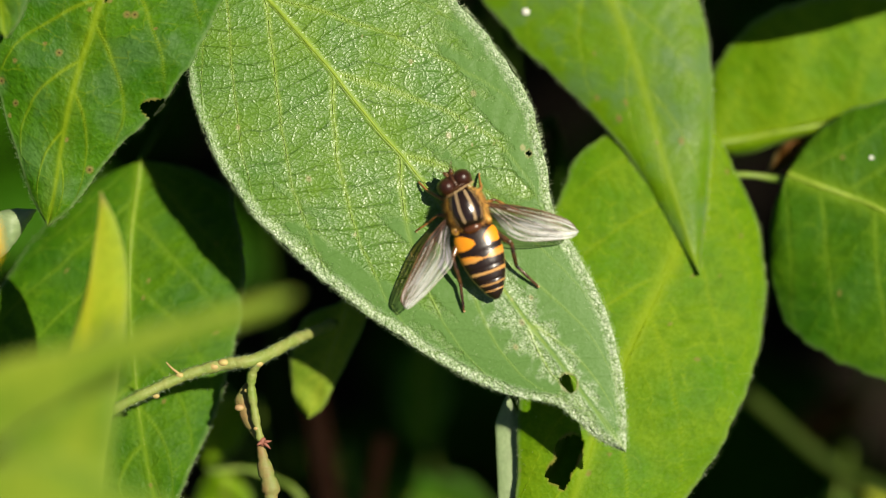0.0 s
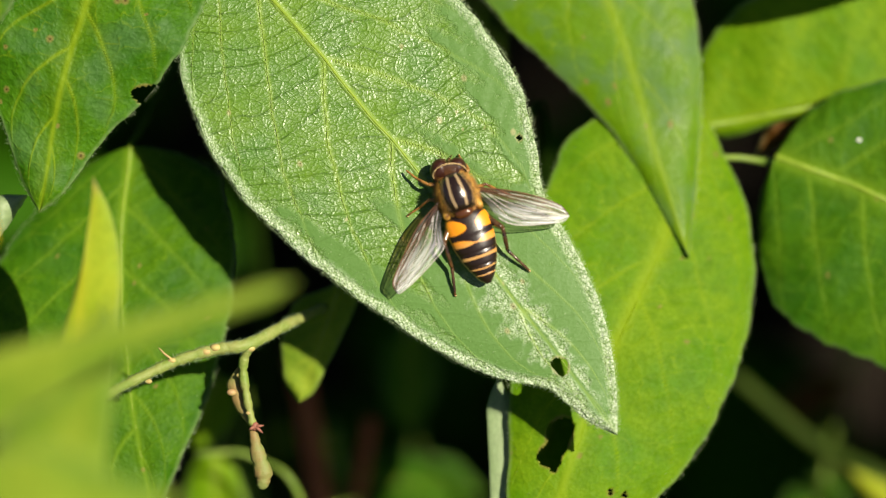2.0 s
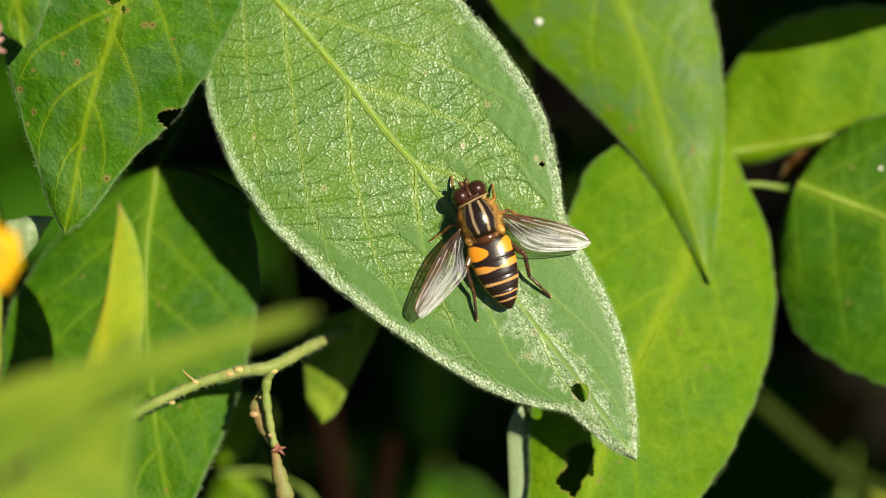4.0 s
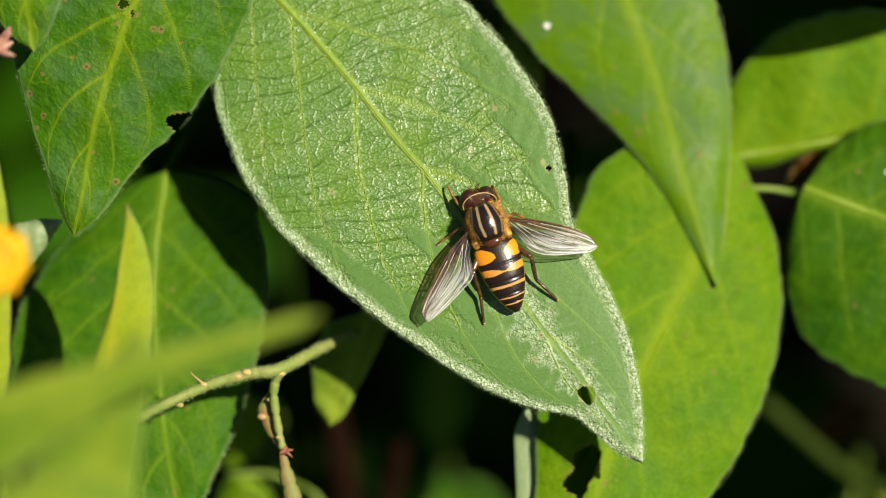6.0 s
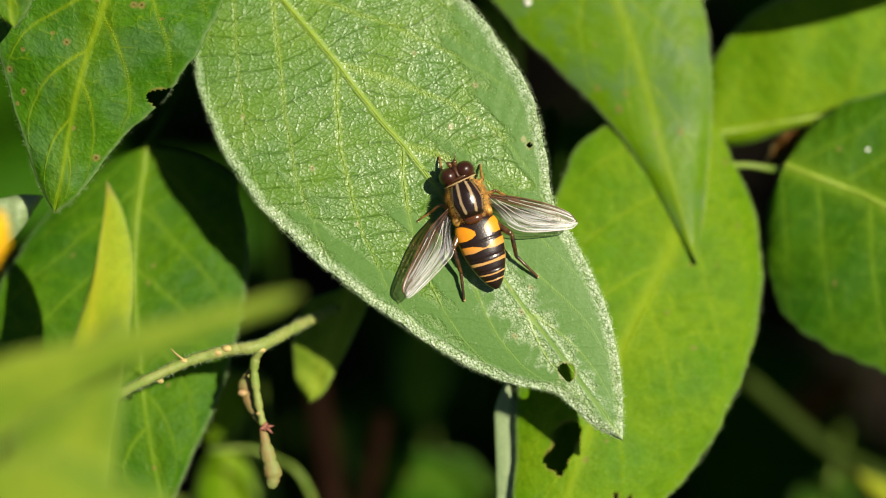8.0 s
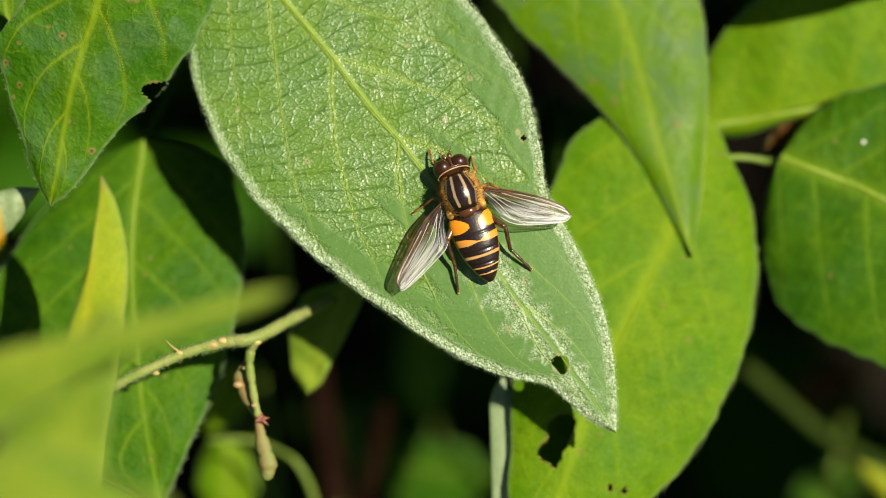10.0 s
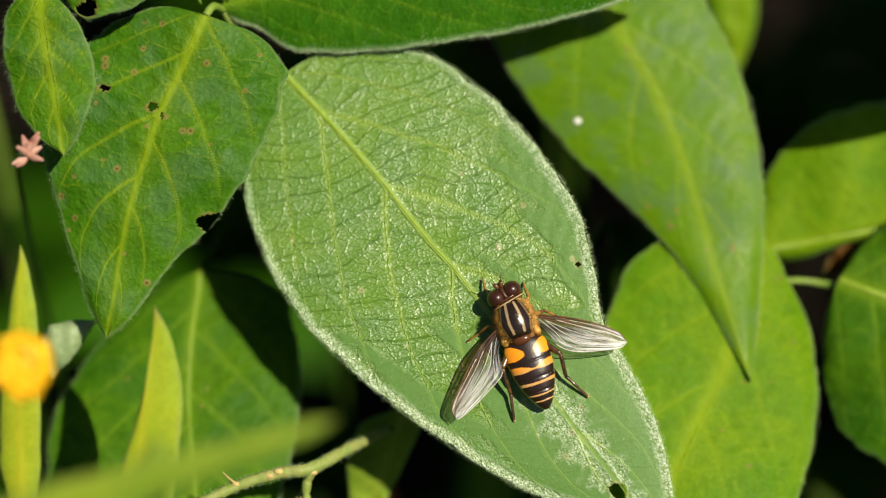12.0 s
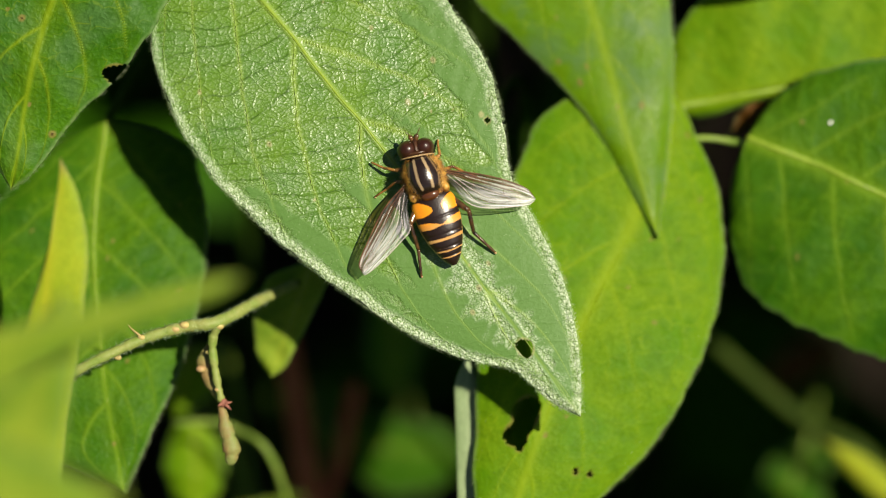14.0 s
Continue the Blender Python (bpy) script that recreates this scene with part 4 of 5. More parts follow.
def clover_plant():
    """The trifoliate plant whose front leaflet carries the fly."""
    knot = (-27.6, 34.0, -1.5)
    plant = thing("trifoliate_plant", knot, "broad-leaved green plant with three hairy leaflets in full sun", "plant")
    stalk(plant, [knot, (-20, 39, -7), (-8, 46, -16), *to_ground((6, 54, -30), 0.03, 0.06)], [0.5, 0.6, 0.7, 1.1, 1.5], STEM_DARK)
    stalk(plant, [knot, (-26.0, 31.5, -2.6), tuple(PLAN["fly_leaf"].base)], [0.4, 0.42, 0.4], name="petiole", n=16)
    stalk(plant, [knot, (-28.2, 34.0, 1.5), tuple(PLAN["spotted_leaf"].base)], [0.42, 0.42, 0.4], name="petiole", n=16)
    stalk(plant, [(-29.5, 34.3, 1.0), (-30.0, 36.2, 2.4), (-29.7, 37.5, 3.4)], [0.16, 0.1, 0.02], STEM, "stipule", n=10)
    stalk(plant, [(-27.0, 34.6, 0.4), (-26.4, 36.4, 1.8), (-26.6, 37.4, 3.0)], [0.16, 0.1, 0.02], STEM, "stipule", n=10)
    stalk(plant, [knot, (-24.5, 35.4, -2.5), (-21.5, 36.0, -4.3)], [0.45, 0.42, 0.3], name="petiole", n=16)
    rng = random.Random(3)
    specks = [(rng.uniform(4, 44), rng.uniform(-10, 10), r, r) for r in [rng.uniform(0.12, 0.2) for _ in range(8)]]
    for x, y in ((-3.6, 17.4), (1.8, 10.8), (0.1, 10.0), (-20.5, 11.0), (-13.5, 5.8), (2.5, 14.2), (6.6, -10.7), (7.2, -8.3), (8.1, -5.9), (7.3, 8.8)):
        r = rng.uniform(0.22, 0.40)
        specks.append((*along_across(PLAN["fly_leaf"], (x, y, 3)), r, r * 0.85))
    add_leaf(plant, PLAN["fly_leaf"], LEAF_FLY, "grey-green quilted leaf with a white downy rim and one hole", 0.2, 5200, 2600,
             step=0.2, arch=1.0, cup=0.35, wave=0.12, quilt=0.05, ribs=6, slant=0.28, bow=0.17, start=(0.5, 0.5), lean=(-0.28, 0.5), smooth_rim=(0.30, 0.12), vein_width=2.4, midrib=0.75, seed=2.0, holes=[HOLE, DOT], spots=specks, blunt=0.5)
    rng = random.Random(5)
    specks = [(rng.uniform(2, 30), rng.uniform(-7, 9), r, r) for r in [rng.uniform(0.2, 0.45) for _ in range(30)]]
    add_leaf(plant, PLAN["spotted_leaf"], LEAF_SPOTTED, "deep green leaf with brown specks and a bitten margin", 0.0, 0, 500,
             step=0.2, arch=0.6, cup=0.6, wave=0.3, quilt=0.09, ribs=5, seed=3.0, midrib=1.0, holes=BITES, spots=specks, blunt=0.28)
    add_leaf(plant, PLAN["top_leaf"], LEAF_TOP, "fresh green leaf with a white downy rim", 0.0, 2200, 1600,
             step=0.3, arch=0.8, cup=0.35, wave=0.25, quilt=0.1, ribs=6, seed=4.0)


def along_across(b, p):
    d = np.array(p, float) - b.base
    return float(d @ b.axis), float(d @ b.side)


HOLE = (*along_across(PLAN["fly_leaf"], (11.7, -14.0, 4.2)), 0.95, 0.75)
DOT = (*along_across(PLAN["fly_leaf"], (7.9, 8.1, 2.0)), 0.32, 0.27)
BITES = [(*along_across(PLAN["spotted_leaf"], (-28.0, 12.3, 3)), 1.0, 1.5), (*along_across(PLAN["spotted_leaf"], (-33.9, 23.9, 3)), 0.45, 0.45),
         (*along_across(PLAN["spotted_leaf"], (-38.7, 25.8, 3)), 0.3, 0.5), (*along_across(PLAN["spotted_leaf"], (-33.0, 23.0, 3)), 0.25, 0.25)]


def corner_plant():
    knot = (-46.0, 40.0, 4.0)
    plant = thing("trifoliate_plant", knot, "deep green plant with small pointed, partly torn leaflets", "plant")
    stalk(plant, [knot, (-52, 44, -6), *to_ground((-60, 48, -20), -0.05, 0.05)], [0.5, 0.6, 1.0, 1.3])
    stalk(plant, [knot, (-45.4, 38.0, 6.8), tuple(PLAN["corner_leaf"].base)], [0.35, 0.3, 0.3], name="petiole", n=12)
    stalk(plant, [knot, (-36.0, 42.0, 7.0), tuple(PLAN["torn_leaf"].base)], [0.35, 0.3, 0.3], name="petiole", n=12)
    add_leaf(plant, PLAN["corner_leaf"], LEAF_SPOTTED, "small pointed deep green leaf with a yellowish midrib", 0.0, 0, 200, midrib=1.3, step=0.3, arch=0.5, cup=0.5, quilt=0.07, ribs=5, seed=5.0)
    add_leaf(plant, PLAN["torn_leaf"], LEAF_SPOTTED, "small deep green leaf with a torn margin", 0.16, 0, 150, step=0.3, arch=0.5, cup=0.4, quilt=0.07, ribs=5, seed=6.0,
             holes=[(*along_across(PLAN["torn_leaf"], (-39.3, 33.0, 9)), 1.0, 0.8)])


def hanging_plant():
    b = PLAN["hanging_leaf"]
    plant = thing("broad_leaf_plant", tuple(b.base), "lime-green plant with a long hanging leaf", "plant")
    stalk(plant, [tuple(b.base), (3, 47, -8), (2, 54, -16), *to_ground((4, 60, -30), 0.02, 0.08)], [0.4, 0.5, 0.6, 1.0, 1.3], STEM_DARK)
    rng = random.Random(9)
    specks = [(rng.uniform(12, 46), rng.uniform(-5, 3), r, r * 0.8) for r in [rng.uniform(0.2, 0.45) for _ in range(8)]]
    hung = add_leaf(plant, b, LEAF_HUNG, "long hanging lime-green leaf, folded along its midrib", 0.0, 0, 900, step=0.3, arch=-1.2, cup=0.8, wave=0.25, quilt=0.05, ribs=5, seed=7.0, spots=specks, fold=0.7, midrib=1.5)
    for p, r in (((8.0, 23.4, -8), 0.42),):
        speck(hung, b, *along_across(b, p), r, -1.2, 0.8, 0.25, 7.0)
    add_leaf(plant, PLAN["top_pale"], LEAF_LIME, "soft lime-green leaf", 0.15, step=0.6, seed=2.5)


def side_plant():
    knot = (34.2, 6.1, -14.0)
    plant = thing("broad_leaf_plant", knot, "green plant with three broad leaves on a pale stalk", "plant")
    stalk(plant, [(28.8, 6.5, -12.5), (31.6, 6.5, -14.0), knot, tuple(PLAN["side_leaf"].base + np.array([1.5, -0.6, 0.3]))], [0.34, 0.32, 0.40, 0.3], name="petiole", n=24)
    stalk(plant, [(28.8, 6.5, -12.5), (28, 5.7, -13.0), tuple(PLAN["lower_leaf"].base)], [0.42, 0.4, 0.35], name="petiole", n=12)
    stalk(plant, [(28.8, 6.5, -12.5), (26.8, 9.3, -16.0), tuple(PLAN["half_shaded_leaf"].base)], [0.4, 0.35, 0.3], name="petiole", n=12)
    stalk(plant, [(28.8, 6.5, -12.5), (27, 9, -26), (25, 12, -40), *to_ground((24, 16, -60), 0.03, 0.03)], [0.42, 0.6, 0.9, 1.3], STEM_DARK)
    rng = random.Random(11)
    specks = [(rng.uniform(4, 42), rng.uniform(-8, 9), r, r) for r in [rng.uniform(0.12, 0.3) for _ in range(18)]]
    add_leaf(plant, PLAN["lower_leaf"], LEAF_LIME, "broad lime-green leaf with small holes", 0.0, 250, 500, step=0.3, arch=1.1, cup=1.0, wave=0.35, quilt=0.06, ribs=5, seed=8.0, spots=specks, slant=0.25, midrib=2.0,
             # the first two holes stand in for a dark patch of shade
             holes=[(*along_across(PLAN["lower_leaf"], (11.8, -21.5, -3.7)), 1.9, 1.3), (*along_across(PLAN["lower_leaf"], (10.9, -23.4, -3.2)), 1.3, 1.15),
                    (*along_across(PLAN["lower_leaf"], (9.8, -32.9, -4)), 0.4, 0.5), (*along_across(PLAN["lower_leaf"], (10.9, -25.2, -5)), 0.3, 0.35),
                    (*along_across(PLAN["lower_leaf"], (16.5, -27.7, -6)), 0.25, 0.25), (*along_across(PLAN["lower_leaf"], (18.0, -27.9, -6)), 0.25, 0.25)], blunt=0.33)
    rng = random.Random(13)
    specks = [(rng.uniform(4, 28), rng.uniform(-10, 12), r, r) for r in [rng.uniform(0.15, 0.3) for _ in range(10)]]
    wide = add_leaf(plant, PLAN["side_leaf"], LEAF_DEEP, "broad deep green leaf with a yellowish midrib", 0.34, 0, 0, step=0.3, midrib=1.7, arch=1.0, cup=1.5, quilt=0.07, ribs=5, seed=9.0, spots=specks, blunt=0.4)
    speck(wide, PLAN["side_leaf"], *along_across(PLAN["side_leaf"], (44.5, 8.2, -20)), 0.24, 1.0, 1.5, 0.3, 9.0)
    add_leaf(plant, PLAN["withered"], LEAF_DEAD, "withered brown leaflet at the fork of the stalk", 0.0, step=0.3, arch=0.4, cup=0.5, quilt=0.0, seed=3.3)
    add_leaf(plant, PLAN["half_shaded_leaf"], LEAF_LIME, "lime-green leaf, half in the shade of another", 0.3, step=0.5, arch=0.8, cup=1.0, quilt=0.05, ribs=4, seed=10.0, blunt=0.35)


def shaded_plant():
    b = PLAN["shaded_leaf"]
    plant = thing("broad_leaf_plant", tuple(b.base), "deep green plant low beside the others, half in shade", "plant")
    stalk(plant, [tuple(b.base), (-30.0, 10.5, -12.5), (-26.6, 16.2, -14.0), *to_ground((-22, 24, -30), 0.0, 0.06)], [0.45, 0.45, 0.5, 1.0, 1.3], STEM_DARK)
    rng = random.Random(15)
    specks = [(rng.uniform(6, 36), rng.uniform(-8, 9), r, r) for r in [rng.uniform(0.12, 0.3) for _ in range(16)]]
    add_leaf(plant, b, LEAF_DEEP, "large deep green leaf with a pale midrib and a downy rim", 0.14, 300, 700, step=0.3, arch=0.8, cup=1.4, quilt=0.08, ribs=6, seed=11.0, spots=specks, blunt=0.45)
    b = PLAN["small_leaf"]
    stalk(plant, [tuple(b.base), (-8, -2, -16), (-10, 4, -24), (-22, 20, -30)], [0.25, 0.3, 0.4, 0.4], STEM_DARK, "petiole", n=20)
    add_leaf(plant, b, GRASS, "small rounded leaf with a yellow-green tip in the sun", 0.12, step=0.4, arch=0.5, cup=0.5, quilt=0.04, seed=12.0)


def low_plant(name, leaves, material, label, foot, group="undergrowth plants", cup=0.8):
    """A plant deeper down with a few leaves on one stalk."""
    first = PLAN[leaves[0]]
    plant = thing(name, tuple(first.base), label, "plant", group)
    root = to_ground(tuple(first.base + np.array(foot)), 0.01, 0.02)
    stalk(plant, [tuple(first.base), *root], [0.35, 0.5, 0.8, 1.0])
    for i, key in enumerate(leaves):
        b = PLAN[key]
        if i:
            stalk(plant, [tuple(b.base), tuple((b.base + np.array(root[1])) / 2), root[1]], [0.3, 0.35, 0.4], name="petiole", n=12)
        add_leaf(plant, b, material, "soft green leaf", 0.0 if material is LEAF_PALE else 0.15, step=0.7, arch=cup, cup=cup, wave=cup * 0.3, quilt=0.05, seed=3.0 + i)


# ---- grass, seed stalk, flower ----
def grass_blade(key, label):
    b = PLAN[key]
    root = to_ground(tuple(b.base), -0.01, -0.02)
    blade = thing("grass_blade", tuple(b.base), label, "grass", "grass blades")
    add_leaf(blade, b, GRASS_GOLD if key in ("grass_spear", "grass_left") else GRASS, "", 0.0, name="blade", step=0.6, arch=0.8, cup=0.4, wave=0.1, quilt=0.0, ribs=3, seed=1.5, blunt=0.3,
             spots=[(b.length + 1.6, 0.0, 3.4, 3.0), (b.length * 0.42, 1.5, 0.9, 0.9)] if key == "grass_spear" else ())
    stalk(blade, root, [0.7, 0.9, 1.1, 1.2], STEM, "sheath")


def seed_stalk():
    """A hairy stalk with tan knobs and a hanging pod."""
    line = [(-11.8, -8.8, -11), (-15.0, -10.1, -3.0), (-18.6, -11.9, 1.0), (-21.8, -12.4, 1.5), (-25.9, -13.6, 2.0), (-31.4, -16.2, 3.0), (-37, -19.5, 2)]
    ob = thing("seed_stalk", line[0], "hairy green seed stalk with tan knobs and a hanging pod", "stalk")
    main = part("stalk", tube(line, [0.50, 0.58, 0.64, 0.58, 0.54, 0.50, 0.42], 70, 10, lumps=0.14), SEED_STEM, ob, origin=line[0])
    stalk(ob, [(-11.8, -8.8, -11), (-3, -4, -17), (6, 4, -22), *to_ground((12, 12, -30), 0.02, 0.04)], [0.42, 0.5, 0.6, 0.8, 1.0], STEM_DARK, "foot")
    side = part("side_stalk", tube([(-18.6, -12.1, 1.0), (-19.2, -14.0, 0.5), (-18.9, -17.0, 0.3), (-18.3, -19.9, 0.2)], [0.50, 0.46, 0.42, 0.36], 24, 8, lumps=0.25), SEED_STEM, ob)
    part("pod", tube([(-19.6, -14.2, -0.6), (-20.0, -16.0, -0.8), (-19.2, -18.2, -0.6), (-18.2, -20.2, -0.2)], [0.15, 0.95, 0.8, 0.25], 20, 10, 0.12, 0.6), POD, ob, "small grey-green pod")
    part("pod", tube([(-18.3, -20.4, 0.1), (-17.9, -22.5, 0.0), (-17.3, -24.8, 0.0), (-17.5, -26.2, 0.0)], [0.35, 0.72, 0.90, 0.4], 20, 10, 0.18, 0.8), POD, ob, "tan hanging pod")
    husk = part("husk", ball((-18.1, -20.0, 0.3), (0.42, 0.5, 0.4), 8, 10), HUSK, ob, "withered reddish husk")
    for dx, dy in ((-0.6, -0.4), (0.8, -0.7), (0.9, 0.1)):
        part("bract", tube([(-18.1, -20.0, 0.4), (-18.1 + dx * 0.6, -20.0 + dy * 0.5, 0.7), (-18.1 + dx, -20.0 + dy, 0.4)], [0.2, 0.16, 0.04], 8, 6), HUSK, husk)
    for p, r in (((-21.8, -12.1, 2.0), 0.5), ((-22.7, -12.5, 2.1), 0.45), ((-18.5, -12.2, 1.3), 0.5), ((-26.0, -13.3, 2.5), 0.38), ((-28.3, -15.3, 2.6), 0.34), ((-30.6, -15.6, 3.3), 0.36), ((-19.6, -14.9, 0.4), 0.3), ((-18.7, -18.6, 0.6), 0.28), ((-20.4, -16.6, 0.1), 0.45)):
        part("knob", ball((p[0], p[1] - 0.1, p[2] - 0.22), (r * 1.15, r * 0.8, r * 0.9), 8, 10), KNOB, ob)
    part("tendril", tube([(-26.0, -13.3, 2.4), (-26.8, -12.6, 2.8), (-27.2, -12.1, 3.1)], [0.14, 0.1, 0.06], 10, 6), KNOB, ob)
    rng = np.random.default_rng(4)
    c = curve_through(line, 500)[rng.integers(60, 500, 2200)]
    way = rng.normal(0, 1, (2200, 3))
    way /= np.linalg.norm(way, axis=1)[:, None]
    u = np.cross(way, [0, 0, 1.0])
    root = c + way * 0.5
    verts = np.stack([root + 0.02 * u, root - 0.02 * u, root + way * rng.uniform(0.25, 0.6, 2200)[:, None], root + np.cross(way, u) * 0.02], 1).reshape(-1, 3)
    i = np.arange(2200)[:, None] * 4
    part("stalk_hairs", (verts, np.vstack([i + [0, 1, 2], i + [1, 3, 2], i + [3, 0, 2]]), {}), HAIR, main, kind="stuff")


FLOWER = (-40.7, -0.8, 32.0)


def yellow_flower():
    c = np.array(FLOWER)
    ob = thing("yellow_flower", tuple(c), "small bright yellow flower on a green stalk beside the grass", "flower")
    stalk(ob, [tuple(c), *to_ground((-49, -6, -6), -0.02, 0.0)], [0.4, 0.5, 0.7, 0.8])
    for i in range(13):
        a = i * 2 * math.pi / 13 * 2 + 0.3
        d = np.array((math.cos(a), math.sin(a), 0.25 + 0.08 * (i % 4)))
        b = Blade(tuple(c), tuple(c + d * (2.5 + 0.3 * (i % 3))), (0, 0, 1), [0.0] * 11, [0.5, 0.9, 1.2, 1.4, 1.5, 1.6, 1.6, 1.5, 1.3, 1.0, 0.6], [0.5, 0.9, 1.2, 1.4, 1.5, 1.6, 1.6, 1.5, 1.3, 1.0, 0.6])
        v, f, _ = leaf_shape(b, step=0.4, arch=0.7, cup=0.5, quilt=0.0, seed=i)
        part("petal", (v, f, {}), PETAL, ob)
    part("disc", ball(c + (0, 0, 0.6), (1.2, 1.2, 0.8), 10, 14), PETAL, ob)
    bud = thing("withered_flower_head", (-44.6, 18.7, 12.0), "withered pinkish flower head", "flower")
    stalk(bud, [(-44.6, 18.7, 12.0), *to_ground((-50, 16, -10), -0.02, 0.02)], [0.3, 0.4, 0.6, 0.7])
    rng = random.Random(2)
    for i in range(12):
        d = Vector((rng.uniform(-1, 1), rng.uniform(-0.6, 1.4), rng.uniform(-0.2, 1))).normalized() * rng.uniform(1.4, 2.6)
        part("bract", tube([(-44.6, 18.7, 12.0), (-44.6 + d.x * 0.5, 18.7 + d.y * 0.6, 12 + d.z * 0.5), (-44.6 + d.x, 18.7 + d.y, 12 + d.z)], [0.25, 0.4, 0.12], 8, 6), PINK, bud)


# ---- undergrowth ----
def undergrowth():
    """Uncounted leaves lower down and all around, that close the place and keep the soil in shade."""
    rng = np.random.default_rng(21)
    u, w = np.linspace(0, 1, 7), np.linspace(-1, 1, 5)
    U, W = np.meshgrid(u, w, indexing="ij")
    shape = np.stack([W * 0.32 * np.sin(np.pi * np.clip(U * 0.93 + 0.05, 0, 1)) ** 0.8, U, 0.25 * U * (1 - U) * 2 - 0.12 * W ** 2], -1).reshape(-1, 3)
    quads = np.array([(i * 5 + j, (i + 1) * 5 + j, (i + 1) * 5 + j + 1, i * 5 + j + 1) for i in range(6) for j in range(4)])
    vs, fs, uvs, n = [], [], [], 0
    back = PLANT.inverted()
    while n < 2900:
        p = Vector((rng.uniform(-0.42, 0.42), rng.uniform(-0.38, 0.55), rng.uniform(0.01, 0.42)))
        if n < 1300:  # thick growth out of view on the sunny side, added to block the sun
            p = PLANT @ (Vector((rng.uniform(80, 200), rng.uniform(-90, 130), rng.uniform(-90, -18))) / 1000)
        q = back @ p * 1000
        ahead = abs(q.x) < 76 and abs(q.y) < 66
        if q.z > (-165 if ahead else -14) or q.z < -330 or (not ahead and p.y < -0.12 and p.z > 0.25):
            continue
        size = rng.uniform(28, 52)
        e = Euler((rng.uniform(-0.5, 0.6), rng.uniform(-0.5, 0.5), rng.uniform(0, 6.28))).to_matrix()
        if not ahead and (abs(q.x) < 76 + size and abs(q.y) < 66 + size):
            away = math.atan2(q.y, q.x)
            e = Euler((rng.uniform(-0.5, 0.6), rng.uniform(-0.5, 0.5), away - math.pi / 2)).to_matrix()
        m = np.array(e)
        vs.append(shape * size @ m.T + np.array(p) * 1000)
        fs.append(quads + n * 35)
        uvs.append(shape[:, :2] * size + n)
        n += 1
    me = bpy.data.meshes.new("undergrowth")
    me.from_pydata((np.vstack(vs) / 1000).tolist(), [], np.vstack(fs).tolist())
    layer = me.uv_layers.new(name="UVMap")
    index = np.empty(len(me.loops), np.int32)
    me.loops.foreach_get("vertex_index", index)
    layer.data.foreach_set("uv", np.vstack(uvs).astype(np.float32)[index].ravel())
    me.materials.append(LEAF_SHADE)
    me.polygons.foreach_set("use_smooth", [True] * len(me.polygons))
    tagged(new("undergrowth", me), "dense green undergrowth, its deep shade partly put into its colour", "undergrowth", kind="stuff")


def meadow():
    """The leafy ground cover that goes on all round."""
    rng = np.random.default_rng(33)
    shape = np.array([(0, 0, 0), (-0.28, 0.35, 0.10), (0, 0.38, 0.03), (0.28, 0.35, 0.10), (-0.24, 0.7, 0.10), (0, 0.72, 0.05), (0.24, 0.7, 0.10), (0, 1.0, -0.02)])
    tris = np.array([(0, 2, 1), (0, 3, 2), (1, 2, 5), (1, 5, 4), (2, 3, 6), (2, 6, 5), (4, 5, 7), (5, 6, 7)])
    count = 14000
    r = 0.42 + 5.0 * rng.random(count) ** 1.6
    a = rng.uniform(0, 2 * np.pi, count)
    size = rng.uniform(0.035, 0.08, count)
    z = rng.uniform(0.02, 0.30, count)
    turn, tilt = rng.uniform(0, 2 * np.pi, count), rng.uniform(-0.5, 0.5, count)
    v = shape[None] * size[:, None, None]
    y, h = v[..., 1] * np.cos(tilt)[:, None] - v[..., 2] * np.sin(tilt)[:, None], v[..., 1] * np.sin(tilt)[:, None] + v[..., 2] * np.cos(tilt)[:, None]
    x, y = v[..., 0] * np.cos(turn)[:, None] - y * np.sin(turn)[:, None], v[..., 0] * np.sin(turn)[:, None] + y * np.cos(turn)[:, None]
    place = np.stack([x + (r * np.cos(a))[:, None], y + (r * np.sin(a) + 0.08)[:, None], h + z[:, None]], -1).reshape(-1, 3)
    me = bpy.data.meshes.new("meadow_plants")
    me.from_pydata(place.tolist(), [], (tris[None] + np.arange(count)[:, None, None] * 8).reshape(-1, 3).tolist())
    layer = me.uv_layers.new(name="UVMap")
    index = np.empty(len(me.loops), np.int32)
    me.loops.foreach_get("vertex_index", index)
    layer.data.foreach_set("uv", (place[:, :2] * 1000).astype(np.float32)[index].ravel())
    me.materials.append(LEAF_DEEP)
    tagged(new("meadow_plants", me), "green leafy ground cover that goes on all round", "undergrowth", kind="stuff")


def shading_leaf():
    """The leaf higher up whose shadow lies on the half-shaded leaf."""
    plant = thing("broad_leaf_plant", (92, 46, 14), "green plant with a high leaf that shades its neighbour", "plant")
    stalk(plant, [(92, 46, 14), (96, 50, -8), *to_ground((100, 60, -30), 0.04, 0.05)], [0.5, 0.6, 1.0, 1.3])
    above = [3.0, 6.0, 8.5, 10.0, 11.0, 11.5, 11.5, 11.0, 9.5, 7.0, 4.0]
    below = [1.5, 2.4, 2.8, 3.0, 3.0, 3.0, 2.9, 2.8, 2.6, 2.2, 1.5]
    add_leaf(plant, Blade((91, 46.6, 14), (48.4, 31.3, 18), (0.1, 0.1, 1), [0.0] * 11, below, above), LEAF_LIME, "broad lime-green leaf", 0.25, step=0.6, arch=0.5, cup=0.3, seed=4.4)


